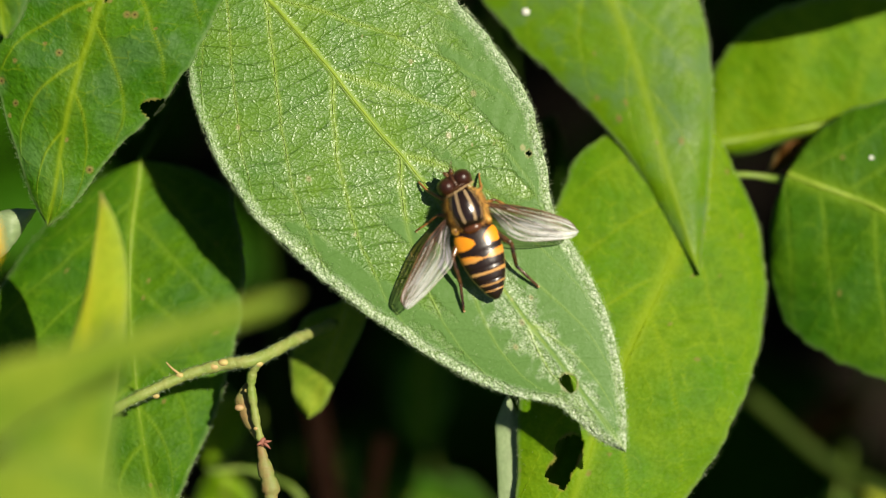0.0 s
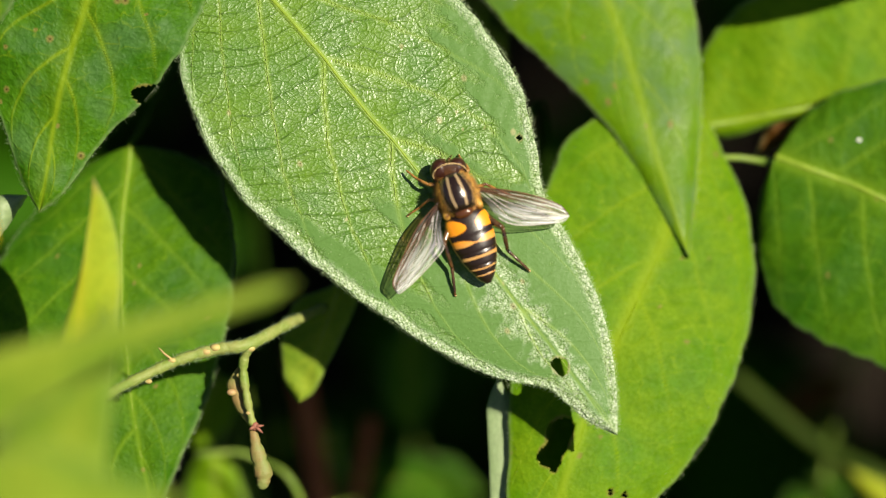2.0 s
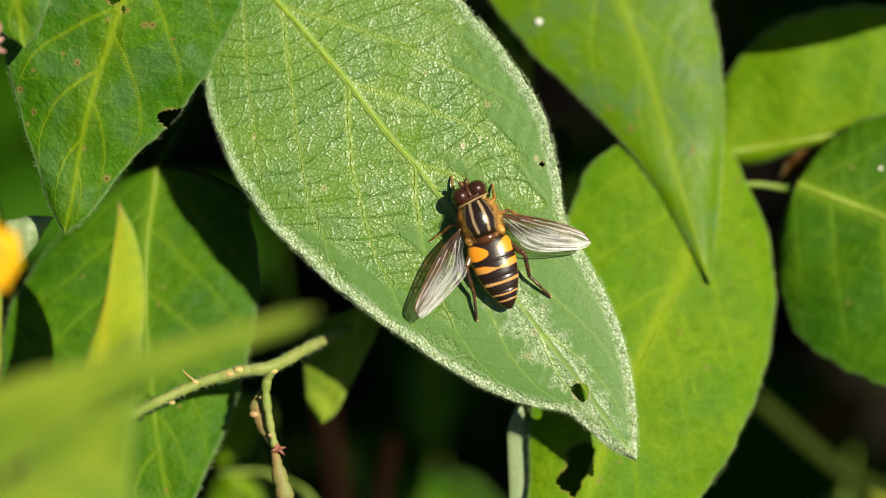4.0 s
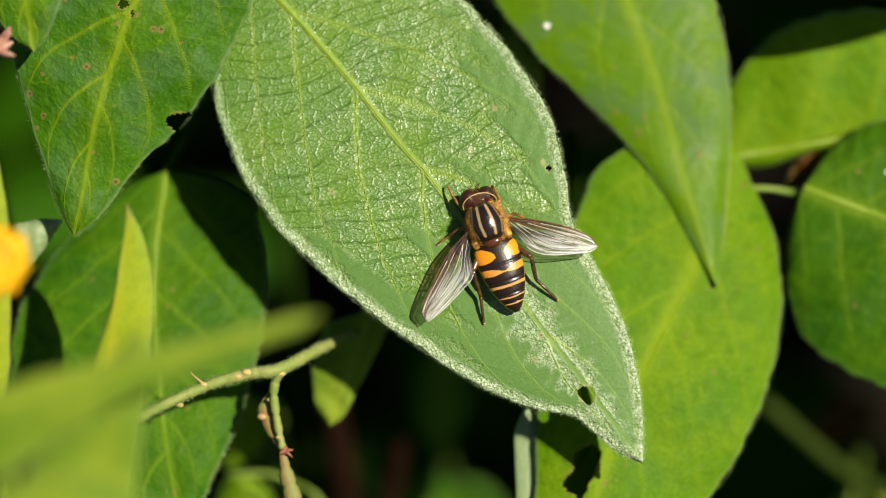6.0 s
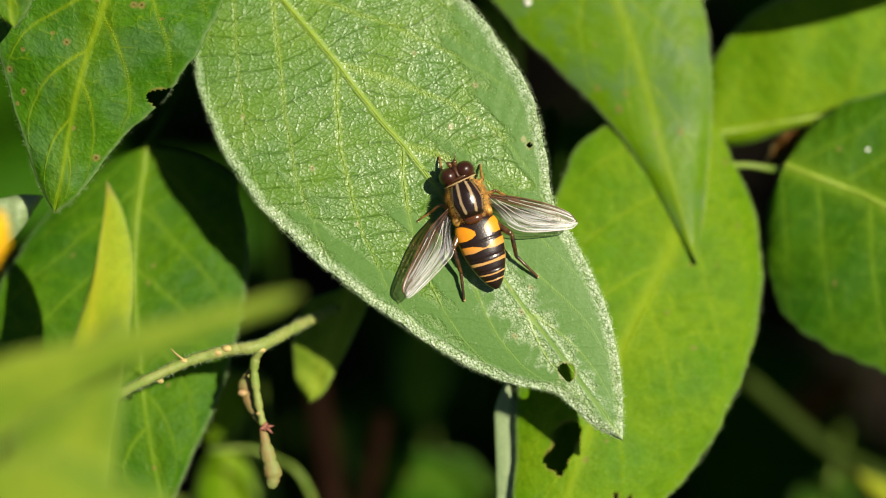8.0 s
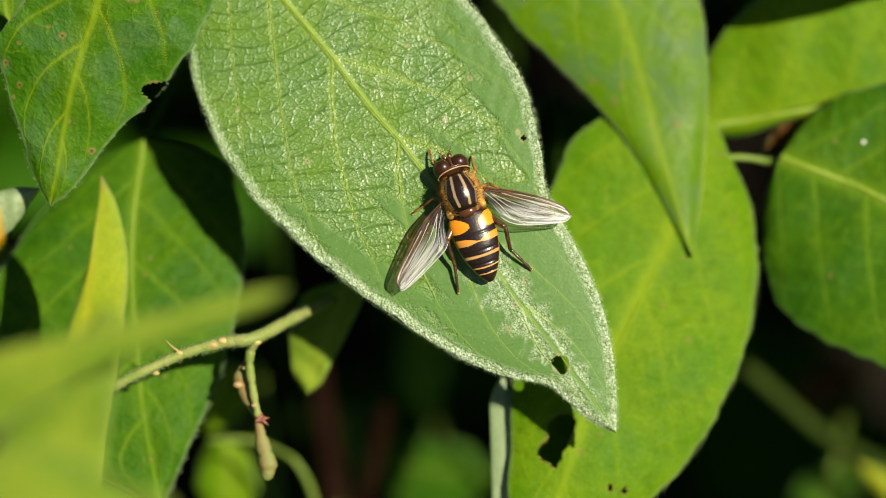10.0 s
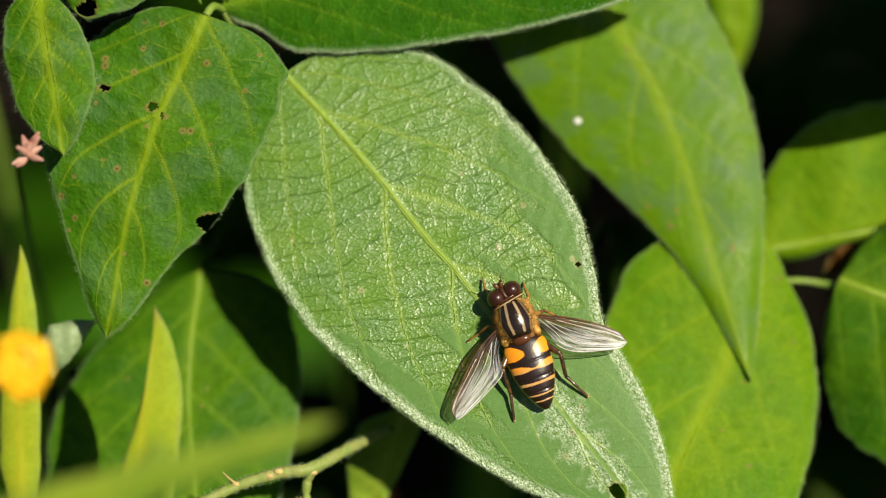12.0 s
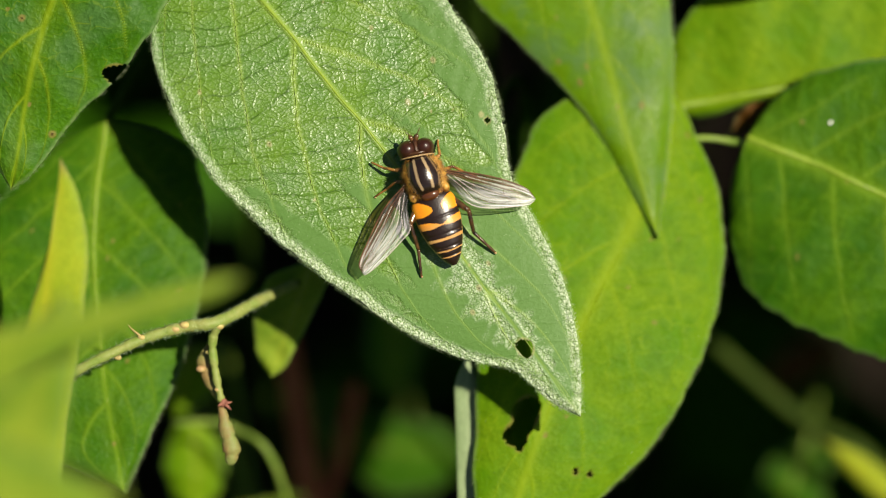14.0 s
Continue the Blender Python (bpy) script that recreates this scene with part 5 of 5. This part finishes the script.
def bare_stem(points, radii, label, material, group="bare stems"):
    ob = thing("plant_stem", points[0], label, "stem", group)
    part("stem", tube(points, radii, 40, 8, lumps=0.08), material, ob, origin=points[0])


clover_plant()
corner_plant()
hanging_plant()
side_plant()
shaded_plant()
low_plant("undergrowth_plant", ["round_leaf", "bg_yellow"], LEAF_LIME, "low plant with rounded bright green leaves", (2, 6, -18))
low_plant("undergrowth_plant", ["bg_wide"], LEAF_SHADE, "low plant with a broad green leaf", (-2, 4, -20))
low_plant("undergrowth_plant", ["bg_dim"], LEAF_DEEP, "dim green leaf deep in the shade", (0, 8, -20))
low_plant("undergrowth_plant", ["bg_dead"], LEAF_DEAD, "dead brown leaf deep in the shade", (4, 6, -20))
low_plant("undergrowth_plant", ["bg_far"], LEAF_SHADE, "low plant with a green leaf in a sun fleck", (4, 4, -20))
low_plant("undergrowth_plant", ["hole_backing"], LEAF_LIME, "leaf added beneath the lime-green one, seen dark through its holes", (2, 4, -20))
low_plant("undergrowth_plant", ["bg_lit_end"], GRASS_GOLD, "yellow-green leaf added for the sunlit end of the thick stem", (4, -4, -12))
low_plant("broad_leaf_plant", ["pale_blade"], LEAF_PALE, "upright pale grey-green leaf below the others", (0, -4, -10), "pale leaves", 0.15)
low_plant("broad_leaf_plant", ["pale_corner"], LEAF_PALE, "pale grey-green leaf beside the yellow flower", (-6, -6, -10), "pale leaves")
for key, label in (("grass_spear", "upright yellow-green grass blade with a pointed tip"), ("grass_cross", "slanting light green grass blade, close to the lens"),
                   ("grass_low", "broad light green grass blade, close to the lens"), ("grass_wide", "broad yellow-green grass blade, close to the lens"),
                   ("grass_bottom", "long yellow-green grass blade, close to the lens"), ("grass_left", "upright yellow-green grass blade beside the flower")):
    grass_blade(key, label)
seed_stalk()
yellow_flower()
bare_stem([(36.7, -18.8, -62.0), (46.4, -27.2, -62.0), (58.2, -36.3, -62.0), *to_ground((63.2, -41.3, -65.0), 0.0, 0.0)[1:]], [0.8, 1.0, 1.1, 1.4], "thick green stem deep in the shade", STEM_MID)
bare_stem([(-17, -16, -66), (-15, -27.3, -63), (-13.2, -41, -62), *to_ground((-12.5, -48, -65), 0.0, 0.0)[1:]], [1.3, 1.6, 1.8, 2.0], "dead reddish-brown stem in the shade", STEM_BROWN)
bare_stem([(-7.8, -24.6, -66), (-9.5, -33.6, -63), (-12.3, -43.7, -62), *to_ground((-13.4, -49, -65), 0.0, 0.0)[1:]], [0.9, 1.0, 1.1, 1.3], "dead reddish-brown stem in the shade", STEM_BROWN)
bare_stem([(-26.5, -25.5, -30), (-20, -26, -30), (-14.2, -33.2, -31), *to_ground((-10, -44, -36), 0.0, 0.0)[1:]], [0.3, 0.35, 0.4, 0.6], "pale curved stem in the shade", STEM)
undergrowth()
shading_leaf()
meadow()


# ---- the hoverfly ----
def fly_frame():
    b = PLAN["fly_leaf"]
    along, across = along_across(b, (1.9, 2.1, 2.6))
    s = along / b.length
    w = b.profile(b.right if across > 0 else b.left, np.array([s]))[0]
    v = (across - b.profile(b.mid, np.array([s]))[0]) / w
    h = float(leaf_height(b, s, v, 1.0, 0.35, 0.12, 2.0)) + 0.04
    foot = b.base + along * b.axis + across * b.side + h * b.up
    z = Vector(b.up)
    y = Vector((-0.335, 0.942, 0.0))
    y = (y - z * y.dot(z)).normalized()
    x = y.cross(z)
    m = Matrix((x, y, z)).transposed().to_4x4() @ Matrix.Diagonal((0.98, 0.96, 0.98, 1.0))
    m.translation = Vector(foot) / 1000
    return PLANT @ m


def loft(rows, n=40, sides=28, roll=0.0):
    """A body along y through rows of (y, half width, half height, middle height), with y and angle as attributes of each vertex."""
    rows = np.array(rows, float)
    line = curve_through(rows, n)
    a = np.arange(sides) * 2 * np.pi / sides
    y, w, h, z = line.T
    v = np.stack([w[:, None] * np.sin(a), np.repeat(y[:, None], sides, 1), z[:, None] + h[:, None] * np.cos(a)], -1).reshape(-1, 3)
    faces = [(i * sides + j, i * sides + (j + 1) % sides, (i + 1) * sides + (j + 1) % sides, (i + 1) * sides + j) for i in range(n - 1) for j in range(sides)]
    faces += [tuple(range(sides))[::-1], tuple((n - 1) * sides + j for j in range(sides))]
    side = np.tile(np.sin(a - roll), n)
    return v, faces, side


def bell(x, centre, half, soft):
    """1 inside centre +- half, falling to 0 over soft."""
    return np.clip((half - np.abs(x - centre)) / soft + 0.5, 0, 1)


def abdomen_shape():
    v, f, side = loft([(-1.5, 1.5, 0.8, 2.1), (-2.1, 2.1, 1.1, 2.0), (-3.0, 2.28, 1.2, 1.95), (-4.1, 2.24, 1.25, 1.85), (-5.3, 2.08, 1.2, 1.75), (-6.5, 1.76, 1.05, 1.6),
                       (-7.6, 1.30, 0.85, 1.45), (-8.5, 0.8, 0.6, 1.3), (-9.1, 0.25, 0.25, 1.2)], 120, 72, 0.08)
    y, a = v[:, 1], np.abs(side)
    bow = 0.35 * a ** 2
    # big rounded spots at the sides, then paired bars, then narrow rings
    inner = np.clip((a - 0.20) / 0.5, 0, 1) ** 0.42
    spot = bell(y + 0.55 * (0.75 - a), -2.90, 0.82 * inner - 0.05, 0.13) * (a > 0.16)
    bar = bell(y - 0.35 * bow + 0.30 * (0.8 - a), -4.72, 0.08 + 0.28 * np.clip((a - 0.10) * 2.2, 0, 1) ** 0.8, 0.12)
    ring = bell(y - 0.6 * bow, -6.42, 0.12 + 0.05 * a, 0.09)
    ring = np.maximum(ring, 0.45 * bell(y - 0.6 * bow, -5.95, 0.05, 0.06))
    ring_2 = bell(y - 0.6 * bow, -7.62, 0.075, 0.07)
    ring_2 = np.maximum(ring_2, 0.45 * bell(y - 0.6 * bow, -7.32, 0.04, 0.05))
    ring_3 = bell(y - 0.4 * bow, -8.25, 0.06, 0.05)
    edge = np.clip((a - 0.955) * 40, 0, 1) * 0.75
    pattern = np.maximum.reduce([spot, bar, ring, ring_2, ring_3, edge])
    tint = np.clip((-4.2 - y) / 1.2, 0, 1)
    # seams between the segments
    for c in (-4.05, -5.80, -7.15, -8.0):
        dip = np.exp(-((y - c + 0.1 - bow * 0.5) / 0.10) ** 2)
        v[:, 2] -= 0.06 * dip
        v[:, 0] *= 1 - 0.015 * dip
    return v, f, {"pattern": pattern, "tint": tint}


def thorax_shape():
    v, f, side = loft([(2.45, 0.75, 0.7, 2.2), (2.1, 1.45, 1.3, 2.3), (1.3, 1.85, 1.75, 2.4), (0.2, 2.02, 1.85, 2.45), (-0.8, 1.9, 1.7, 2.45), (-1.5, 1.5, 1.25, 2.4), (-1.85, 0.8, 0.7, 2.3)], 90, 144)
    v[:, 0] *= 0.93
    x, y, z = v.T
    top = np.clip((z - 2.5) * 2, 0, 1)
    taper = 1.0 - 0.10 * np.abs(y)
    taper = taper * np.clip(1.12 - 0.06 * (y - 0.2) ** 2, 0.5, 1.2)
    outer = bell(np.abs(x), 1.32 * taper, 0.07, 0.08)
    stripes = np.maximum(bell(np.abs(x), 0.60 * taper, 0.13, 0.07), outer)
    stripes = stripes * np.clip((2.3 - y) * 3, 0, 1) * np.clip((y + 1.35) * 3, 0, 1)
    flank = np.clip((np.abs(x) - 1.70 * taper) * 4 + 0.15 * np.sin(y * 6) + 0.5, 0, 1)
    flank = np.maximum(flank, 1 - np.clip((z - 2.6) * 2.6, 0, 1))
    return v, f, {"pattern": np.maximum(stripes * top, flank), "tint": np.maximum(flank, outer * 0.8)}


def pile_shape(count=2600):
    """Golden hair on the flanks of the thorax."""
    rng = np.random.default_rng(8)
    y = rng.uniform(-1.9, 2.3, count)
    w = np.interp(y, (-1.9, -0.8, 0.2, 1.3, 2.3), (0.85, 1.78, 1.9, 1.74, 0.95))
    a = rng.uniform(0.80, 1.9, count) * np.where(rng.random(count) < 0.5, -1, 1)
    n = np.stack([np.sin(a), rng.normal(0, 0.35, count), np.cos(a) * 0.85 + 0.2], 1)
    root = np.stack([w * np.sin(a) * 0.98, y, 2.42 + 0.82 * w * np.cos(a)], 1)
    n /= np.linalg.norm(n, axis=1)[:, None]
    u = np.cross(n, [0, 0, 1.0])
    u /= np.linalg.norm(u, axis=1)[:, None] + 1e-9
    verts = np.stack([root + 0.022 * u, root - 0.022 * u, root + np.cross(n, u) * 0.022, root + n * rng.uniform(0.2, 0.75, count)[:, None]], 1).reshape(-1, 3)
    i = np.arange(count)[:, None] * 4
    return verts, np.vstack([i + [0, 1, 3], i + [1, 2, 3], i + [2, 0, 3]]), {}


# front and hind edge of each wing, from the root to the tip (mm in the fly's frame)
WING_EDGES = {
    -1: ([(-1.9, 0.15), (-3.9, -0.85), (-5.4, -2.15), (-7.2, -3.95), (-8.5, -5.3), (-8.95, -6.2), (-8.85, -6.9)],
         [(-1.8, -0.7), (-2.5, -1.9), (-2.75, -3.2), (-3.0, -4.35), (-4.3, -5.2), (-6.2, -6.2), (-7.8, -6.9), (-8.6, -7.1), (-8.85, -6.9)]),
    1: ([(1.8, 0.35), (3.8, -0.55), (5.5, -1.55), (7.2, -2.6), (8.6, -3.65), (9.45, -4.7), (9.7, -5.5)],
        [(1.9, -0.45), (2.4, -1.5), (2.7, -2.6), (3.1, -3.5), (4.0, -4.4), (5.3, -5.0), (7.1, -5.5), (8.9, -5.85), (9.7, -5.5)])}


def wing_place(u, w, sign):
    """A point of the wing: u along it, w from the front edge (1) to the hind edge (-1). The membrane is pleated along its veins."""
    u, w = np.asarray(u, float), np.asarray(w, float)
    edges = [curve_through(e, 80) for e in WING_EDGES[sign]]
    front, hind = (np.stack([np.interp(u, np.linspace(0, 1, 80), e[:, k]) for k in (0, 1)], -1) for e in edges)
    f = ((1 - w) / 2)[..., None]
    flat = front * (1 - f) + hind * f
    lift = 2.65 - 1.0 * u + 0.30 * np.sin(np.pi * u) + np.where(sign < 0, 0.18, -0.10) * w * (1 - u)
    pleat = 0.035 * np.sin(w * 13 + 2.5 * u) * np.clip(3 * u, 0, 1) * np.clip(4 * (1 - u), 0, 1)
    return np.concatenate([flat, (lift + pleat)[..., None]], -1)


def wing_shape(sign):
    u, w = np.linspace(0.0, 1, 90), np.linspace(-1, 1, 60)
    U, W = np.meshgrid(u, w, indexing="ij")
    v = wing_place(U.ravel(), W.ravel(), sign)
    n, k = len(u), len(w)
    quads = [(i * k + j, (i + 1) * k + j, (i + 1) * k + j + 1, i * k + j + 1) for i in range(n - 1) for j in range(k - 1)]
    if sign > 0:
        quads = [q[::-1] for q in quads]
    # painted white sheen, stronger towards the tip and on the left wing
    wing_sheen = np.clip(0.27 + 1.75 * (U - 0.42) - 0.42 * W * (1 - U), 0.05, 1) * (1.25 if sign < 0 else 1.0)
    smoke = np.clip((W + 0.2) * 1.3, 0, 1) * np.clip(1.2 - 1.0 * U, 0, 1) + 0.6 * np.clip(1 - U * 3.0, 0, 1)
    return v, quads, {"wing_sheen": wing_sheen.ravel(), "smoke": np.clip(smoke, 0, 1).ravel(), "uv": np.stack([U.ravel(), W.ravel()], 1)}


def leg_parts(fly, name, points, thick, dark):
    """A leg in five points: hip, knee, ankle, then the foot; femur, tibia and tarsus in their colours."""
    hip, knee, ankle, foot = points
    leg = part(name, tube([hip, tuple(np.array(hip) * 0.6 + np.array(knee) * 0.4)], [thick, thick], 6, 8), CHITIN if dark else AMBER, fly, origin=hip)
    mid = tuple((np.array(hip) + np.array(knee)) / 2 + (0, 0, 0.15))
    part("femur", tube([hip, mid, knee], [thick * 0.9, thick * 1.25, thick * 0.8], 14, 10), CHITIN if dark else AMBER, leg)
    half = tuple((np.array(knee) + np.array(ankle)) / 2 + (0, 0, 0.12))
    part("tibia", tube([knee, half, ankle], [thick * 0.65, thick * 0.72, thick * 0.6], 12, 8), CHITIN if dark else AMBER, leg)
    part("tarsus", tube([ankle, tuple((np.array(ankle) + np.array(foot)) / 2 + (0, 0, 0.1)), foot], [thick * 0.55, thick * 0.5, thick * 0.45], 16, 8, lumps=0.18), CHITIN if dark else AMBER, leg)
    part("claw", tube([foot, tuple(np.array(foot) + np.array([0.1, -0.15, 0.02]))], [thick * 0.5, thick * 0.25], 5, 6), KNOB, leg)
    return leg


def hoverfly():
    fly = new("hoverfly")
    fly.empty_display_size = 0.005
    fly.matrix_world = fly_frame()
    tagged(fly, "orange and black banded hoverfly with spread clear wings, on a leaf", "fly")
    part("abdomen", abdomen_shape(), ABDOMEN, fly, "black and orange banded abdomen")
    thorax = part("thorax", thorax_shape(), THORAX, fly, "dark thorax with four pale stripes")
    part("golden_fur", pile_shape(), GOLD, thorax, kind="stuff")
    part("scutellum", ball((0, -1.75, 3.1), (0.98, 0.58, 0.52), 14, 24), TAN, fly, "shiny brown scutellum")
    for x in (-0.75, 0.75):
        part("calypter", ball((x * 2.25, -1.35, 2.55), (0.42, 0.62, 0.42), 10, 14), GOLD, fly)
    # head
    neck = (0.0, 2.35, 2.2)
    head = part("head", ball((0, 2.95, 2.15), (1.4, 0.65, 1.1), 16, 24), FACE, fly, "head with large dark red eyes", origin=neck)
    ring = [(1.72 * math.sin(a), 2.36 - 0.12 * math.cos(a), 2.3 + 1.24 * math.cos(a)) for a in np.linspace(-1.9, 1.9, 9)]
    part("rim", tube(ring, [0.05, 0.07, 0.07, 0.05], 40, 8), CREAM, head, "pale rim behind the eyes")
    part("collar", ball((0, 2.58, 2.25), (1.75, 0.32, 1.25), 14, 28), OCCIPUT, head)
    for x in (-1, 1):
        part("eye", ball((x * 0.86, 3.20, 2.40), (1.0, 0.98, 1.28), 24, 32), EYE, head)
        part("antenna", tube([(x * 0.16, 3.85, 2.75), (x * 0.26, 4.25, 2.95), (x * 0.40, 4.62, 2.85)], [0.16, 0.2, 0.27, 0.12], 12, 8), CHITIN, head)
        part("arista", tube([(x * 0.34, 4.45, 3.0), (x * 0.6, 4.85, 3.2), (x * 0.85, 5.2, 3.2)], [0.05, 0.04, 0.02], 8, 5), CHITIN, head)
    part("frons", tube([(0, 2.75, 3.28), (0, 3.3, 3.26), (0, 3.85, 2.85), (0, 4.2, 2.2)], [0.12, 0.18, 0.34, 0.42], 16, 10), FACE, head, "brown and yellow face")
    part("neck", tube([(0, 2.0, 2.2), (0, 2.4, 2.2)], [0.5, 0.5], 6, 12), AMBER, fly)
    # wings
    for sign in (-1, 1):
        root = tuple(wing_place(np.array([0.0]), np.array([0.0]), sign)[0])
        wing = part("wing", wing_shape(sign), WING, fly, "clear silvery wing with brown veins", origin=root)
        along_edge = np.linspace(0.35, 1.0, 12)
        lines = [([0.0, 0.25, 0.5, 0.75, 0.97], [1.0, 1.0, 1.0, 1.0, 1.0], 0.085, WING_VEIN), ([0.02, 0.3, 0.6, 0.86], [0.7, 0.72, 0.74, 0.95], 0.07, WING_VEIN), ([0.02, 0.3, 0.55, 0.8, 0.95], [0.45, 0.48, 0.48, 0.42, 0.5], 0.045, WING_VEIN),
                 ([0.1, 0.35, 0.6, 0.8, 0.92], [0.2, 0.18, 0.10, 0.05, 0.2], 0.04, WING_EDGE), ([0.12, 0.35, 0.55, 0.75], [0.1, -0.15, -0.30, -0.35], 0.035, WING_EDGE), ([0.05, 0.25, 0.42, 0.6], [0.0, -0.4, -0.65, -0.97], 0.03, WING_EDGE),
                 ([0.58, 0.62, 0.7], [0.46, 0.1, -0.32], 0.025, WING_VEIN), ([0.3, 0.32, 0.35], [0.46, 0.18, -0.15], 0.035, WING_VEIN), ([0.75, 0.80, 0.82], [-0.35, -0.2, 0.05], 0.025, WING_EDGE),
                 ([0.3, 0.5, 0.7, 0.9], [0.84, 0.86, 0.86, 0.9], 0.035, WING_EDGE), ([0.2, 0.4, 0.6], [0.58, 0.6, 0.6], 0.04, WING_EDGE),
                 ([0.62, 0.75, 0.9], [0.24, 0.25, 0.3], 0.022, WING_VEIN), ([0.6, 0.72, 0.86], [-0.12, -0.16, -0.1], 0.022, WING_VEIN), ([0.45, 0.6, 0.74], [-0.5, -0.6, -0.72], 0.022, WING_VEIN),
                 ([0.72, 0.735, 0.75], [0.46, 0.2, 0.0], 0.022, WING_VEIN), (along_edge, [-1.0] * 12, 0.045, WING_EDGE)]
        for us, ws, r, skin in lines:
            pts = wing_place(np.array(us), np.array(ws), sign) + (0, 0, 0.02)
            part("vein", tube(pts, [r, r * 0.9, r * 0.6], 30, 6), skin, wing)
    # legs: hip, knee, ankle, foot
    leg_parts(fly, "hind_leg", [(0.9, -1.4, 1.2), (3.1, -4.4, 2.3), (2.85, -6.6, 1.0), (4.2, -9.2, 0.15)], 0.31, True)
    leg_parts(fly, "hind_leg", [(-0.9, -1.4, 1.2), (-2.8, -3.8, 2.3), (-2.9, -6.4, 1.0), (-3.5, -9.0, 0.15)], 0.31, True)
    leg_parts(fly, "middle_leg", [(1.0, 0.2, 1.0), (3.0, 0.4, 1.6), (3.9, -0.4, 0.7), (4.9, -1.2, 0.12)], 0.2, False)
    leg_parts(fly, "middle_leg", [(-1.0, 0.2, 1.0), (-2.8, 0.8, 1.6), (-3.9, 0.5, 0.7), (-5.3, 0.2, 0.12)], 0.2, False)
    right = leg_parts(fly, "front_leg", [(0.7, 1.5, 1.1), (2.2, 1.9, 1.6), (2.3, 2.7, 0.9), (2.5, 3.6, 0.15)], 0.23, False)
    left = leg_parts(fly, "front_leg", [(-0.7, 1.5, 1.1), (-2.2, 2.6, 1.6), (-2.9, 3.6, 0.9), (-3.4, 4.8, 0.3)], 0.23, False)
    return head, left, right, neck


head, front_left, front_right, neck = hoverfly()


# ---- what moves: the head turns and the front legs groom ----
def motions():
    hx, hy, hz = (c / 1000 for c in neck)
    turns = [(0, 0, 0, 12), (1.2, 0, 0, 4), (1.5, -32, 8, -8), (2.0, -58, 10, -14), (2.3, -10, 6, 0), (2.7, -4, 0, 8), (5.0, 0, 0, 6), (5.5, -52, 8, -4), (6.0, -56, 8, -6), (6.5, -42, 6, 0), (7.0, 0, 0, 10), (8.0, 0, 0, 6),
             (10.5, -30, 8, 0), (11.0, -16, 0, -10), (11.5, 0, 0, 4), (12.5, 0, 0, 12), (13.0, 0, 0, 6), (13.5, -4, 0, 0), (14.0, -6, 4, -8)]
    walk(head, [(t, pose(hx, hy, hz, rx, ry, rz)) for t, rx, ry, rz in turns])
    left = [(0, 0, 0), (0.2, 0, -8), (0.4, 4, -25), (0.7, 2, -36), (1.2, 0, -30), (1.5, 6, 18), (2.0, 10, 8), (2.3, 4, 16), (2.7, 0, -34), (5.0, 0, -32), (5.5, 8, 12), (6.0, 10, -16), (6.5, 4, -24), (7.0, 0, -36), (8.0, 0, -34),
            (10.5, 6, -28), (11.0, 0, -34), (11.5, 0, -30), (12.2, 4, -24), (12.7, 4, -18), (13.2, 0, -30), (14.0, 4, 22)]
    right = [(0, 0, 0), (1.2, 0, 4), (1.5, 5, 14), (2.0, 8, 22), (2.5, 0, 6), (5.0, 0, 0), (5.7, 6, 16), (6.5, 0, 4), (8.0, 0, 0), (10.5, 3, 8), (12.5, 2, 12), (14.0, 0, 0)]
    for leg, rows in ((front_left, left), (front_right, right)):
        x, y, z = leg.location
        walk(leg, [(t, pose(x, y, z, rx, 0, rz)) for t, rx, rz in rows])


motions()
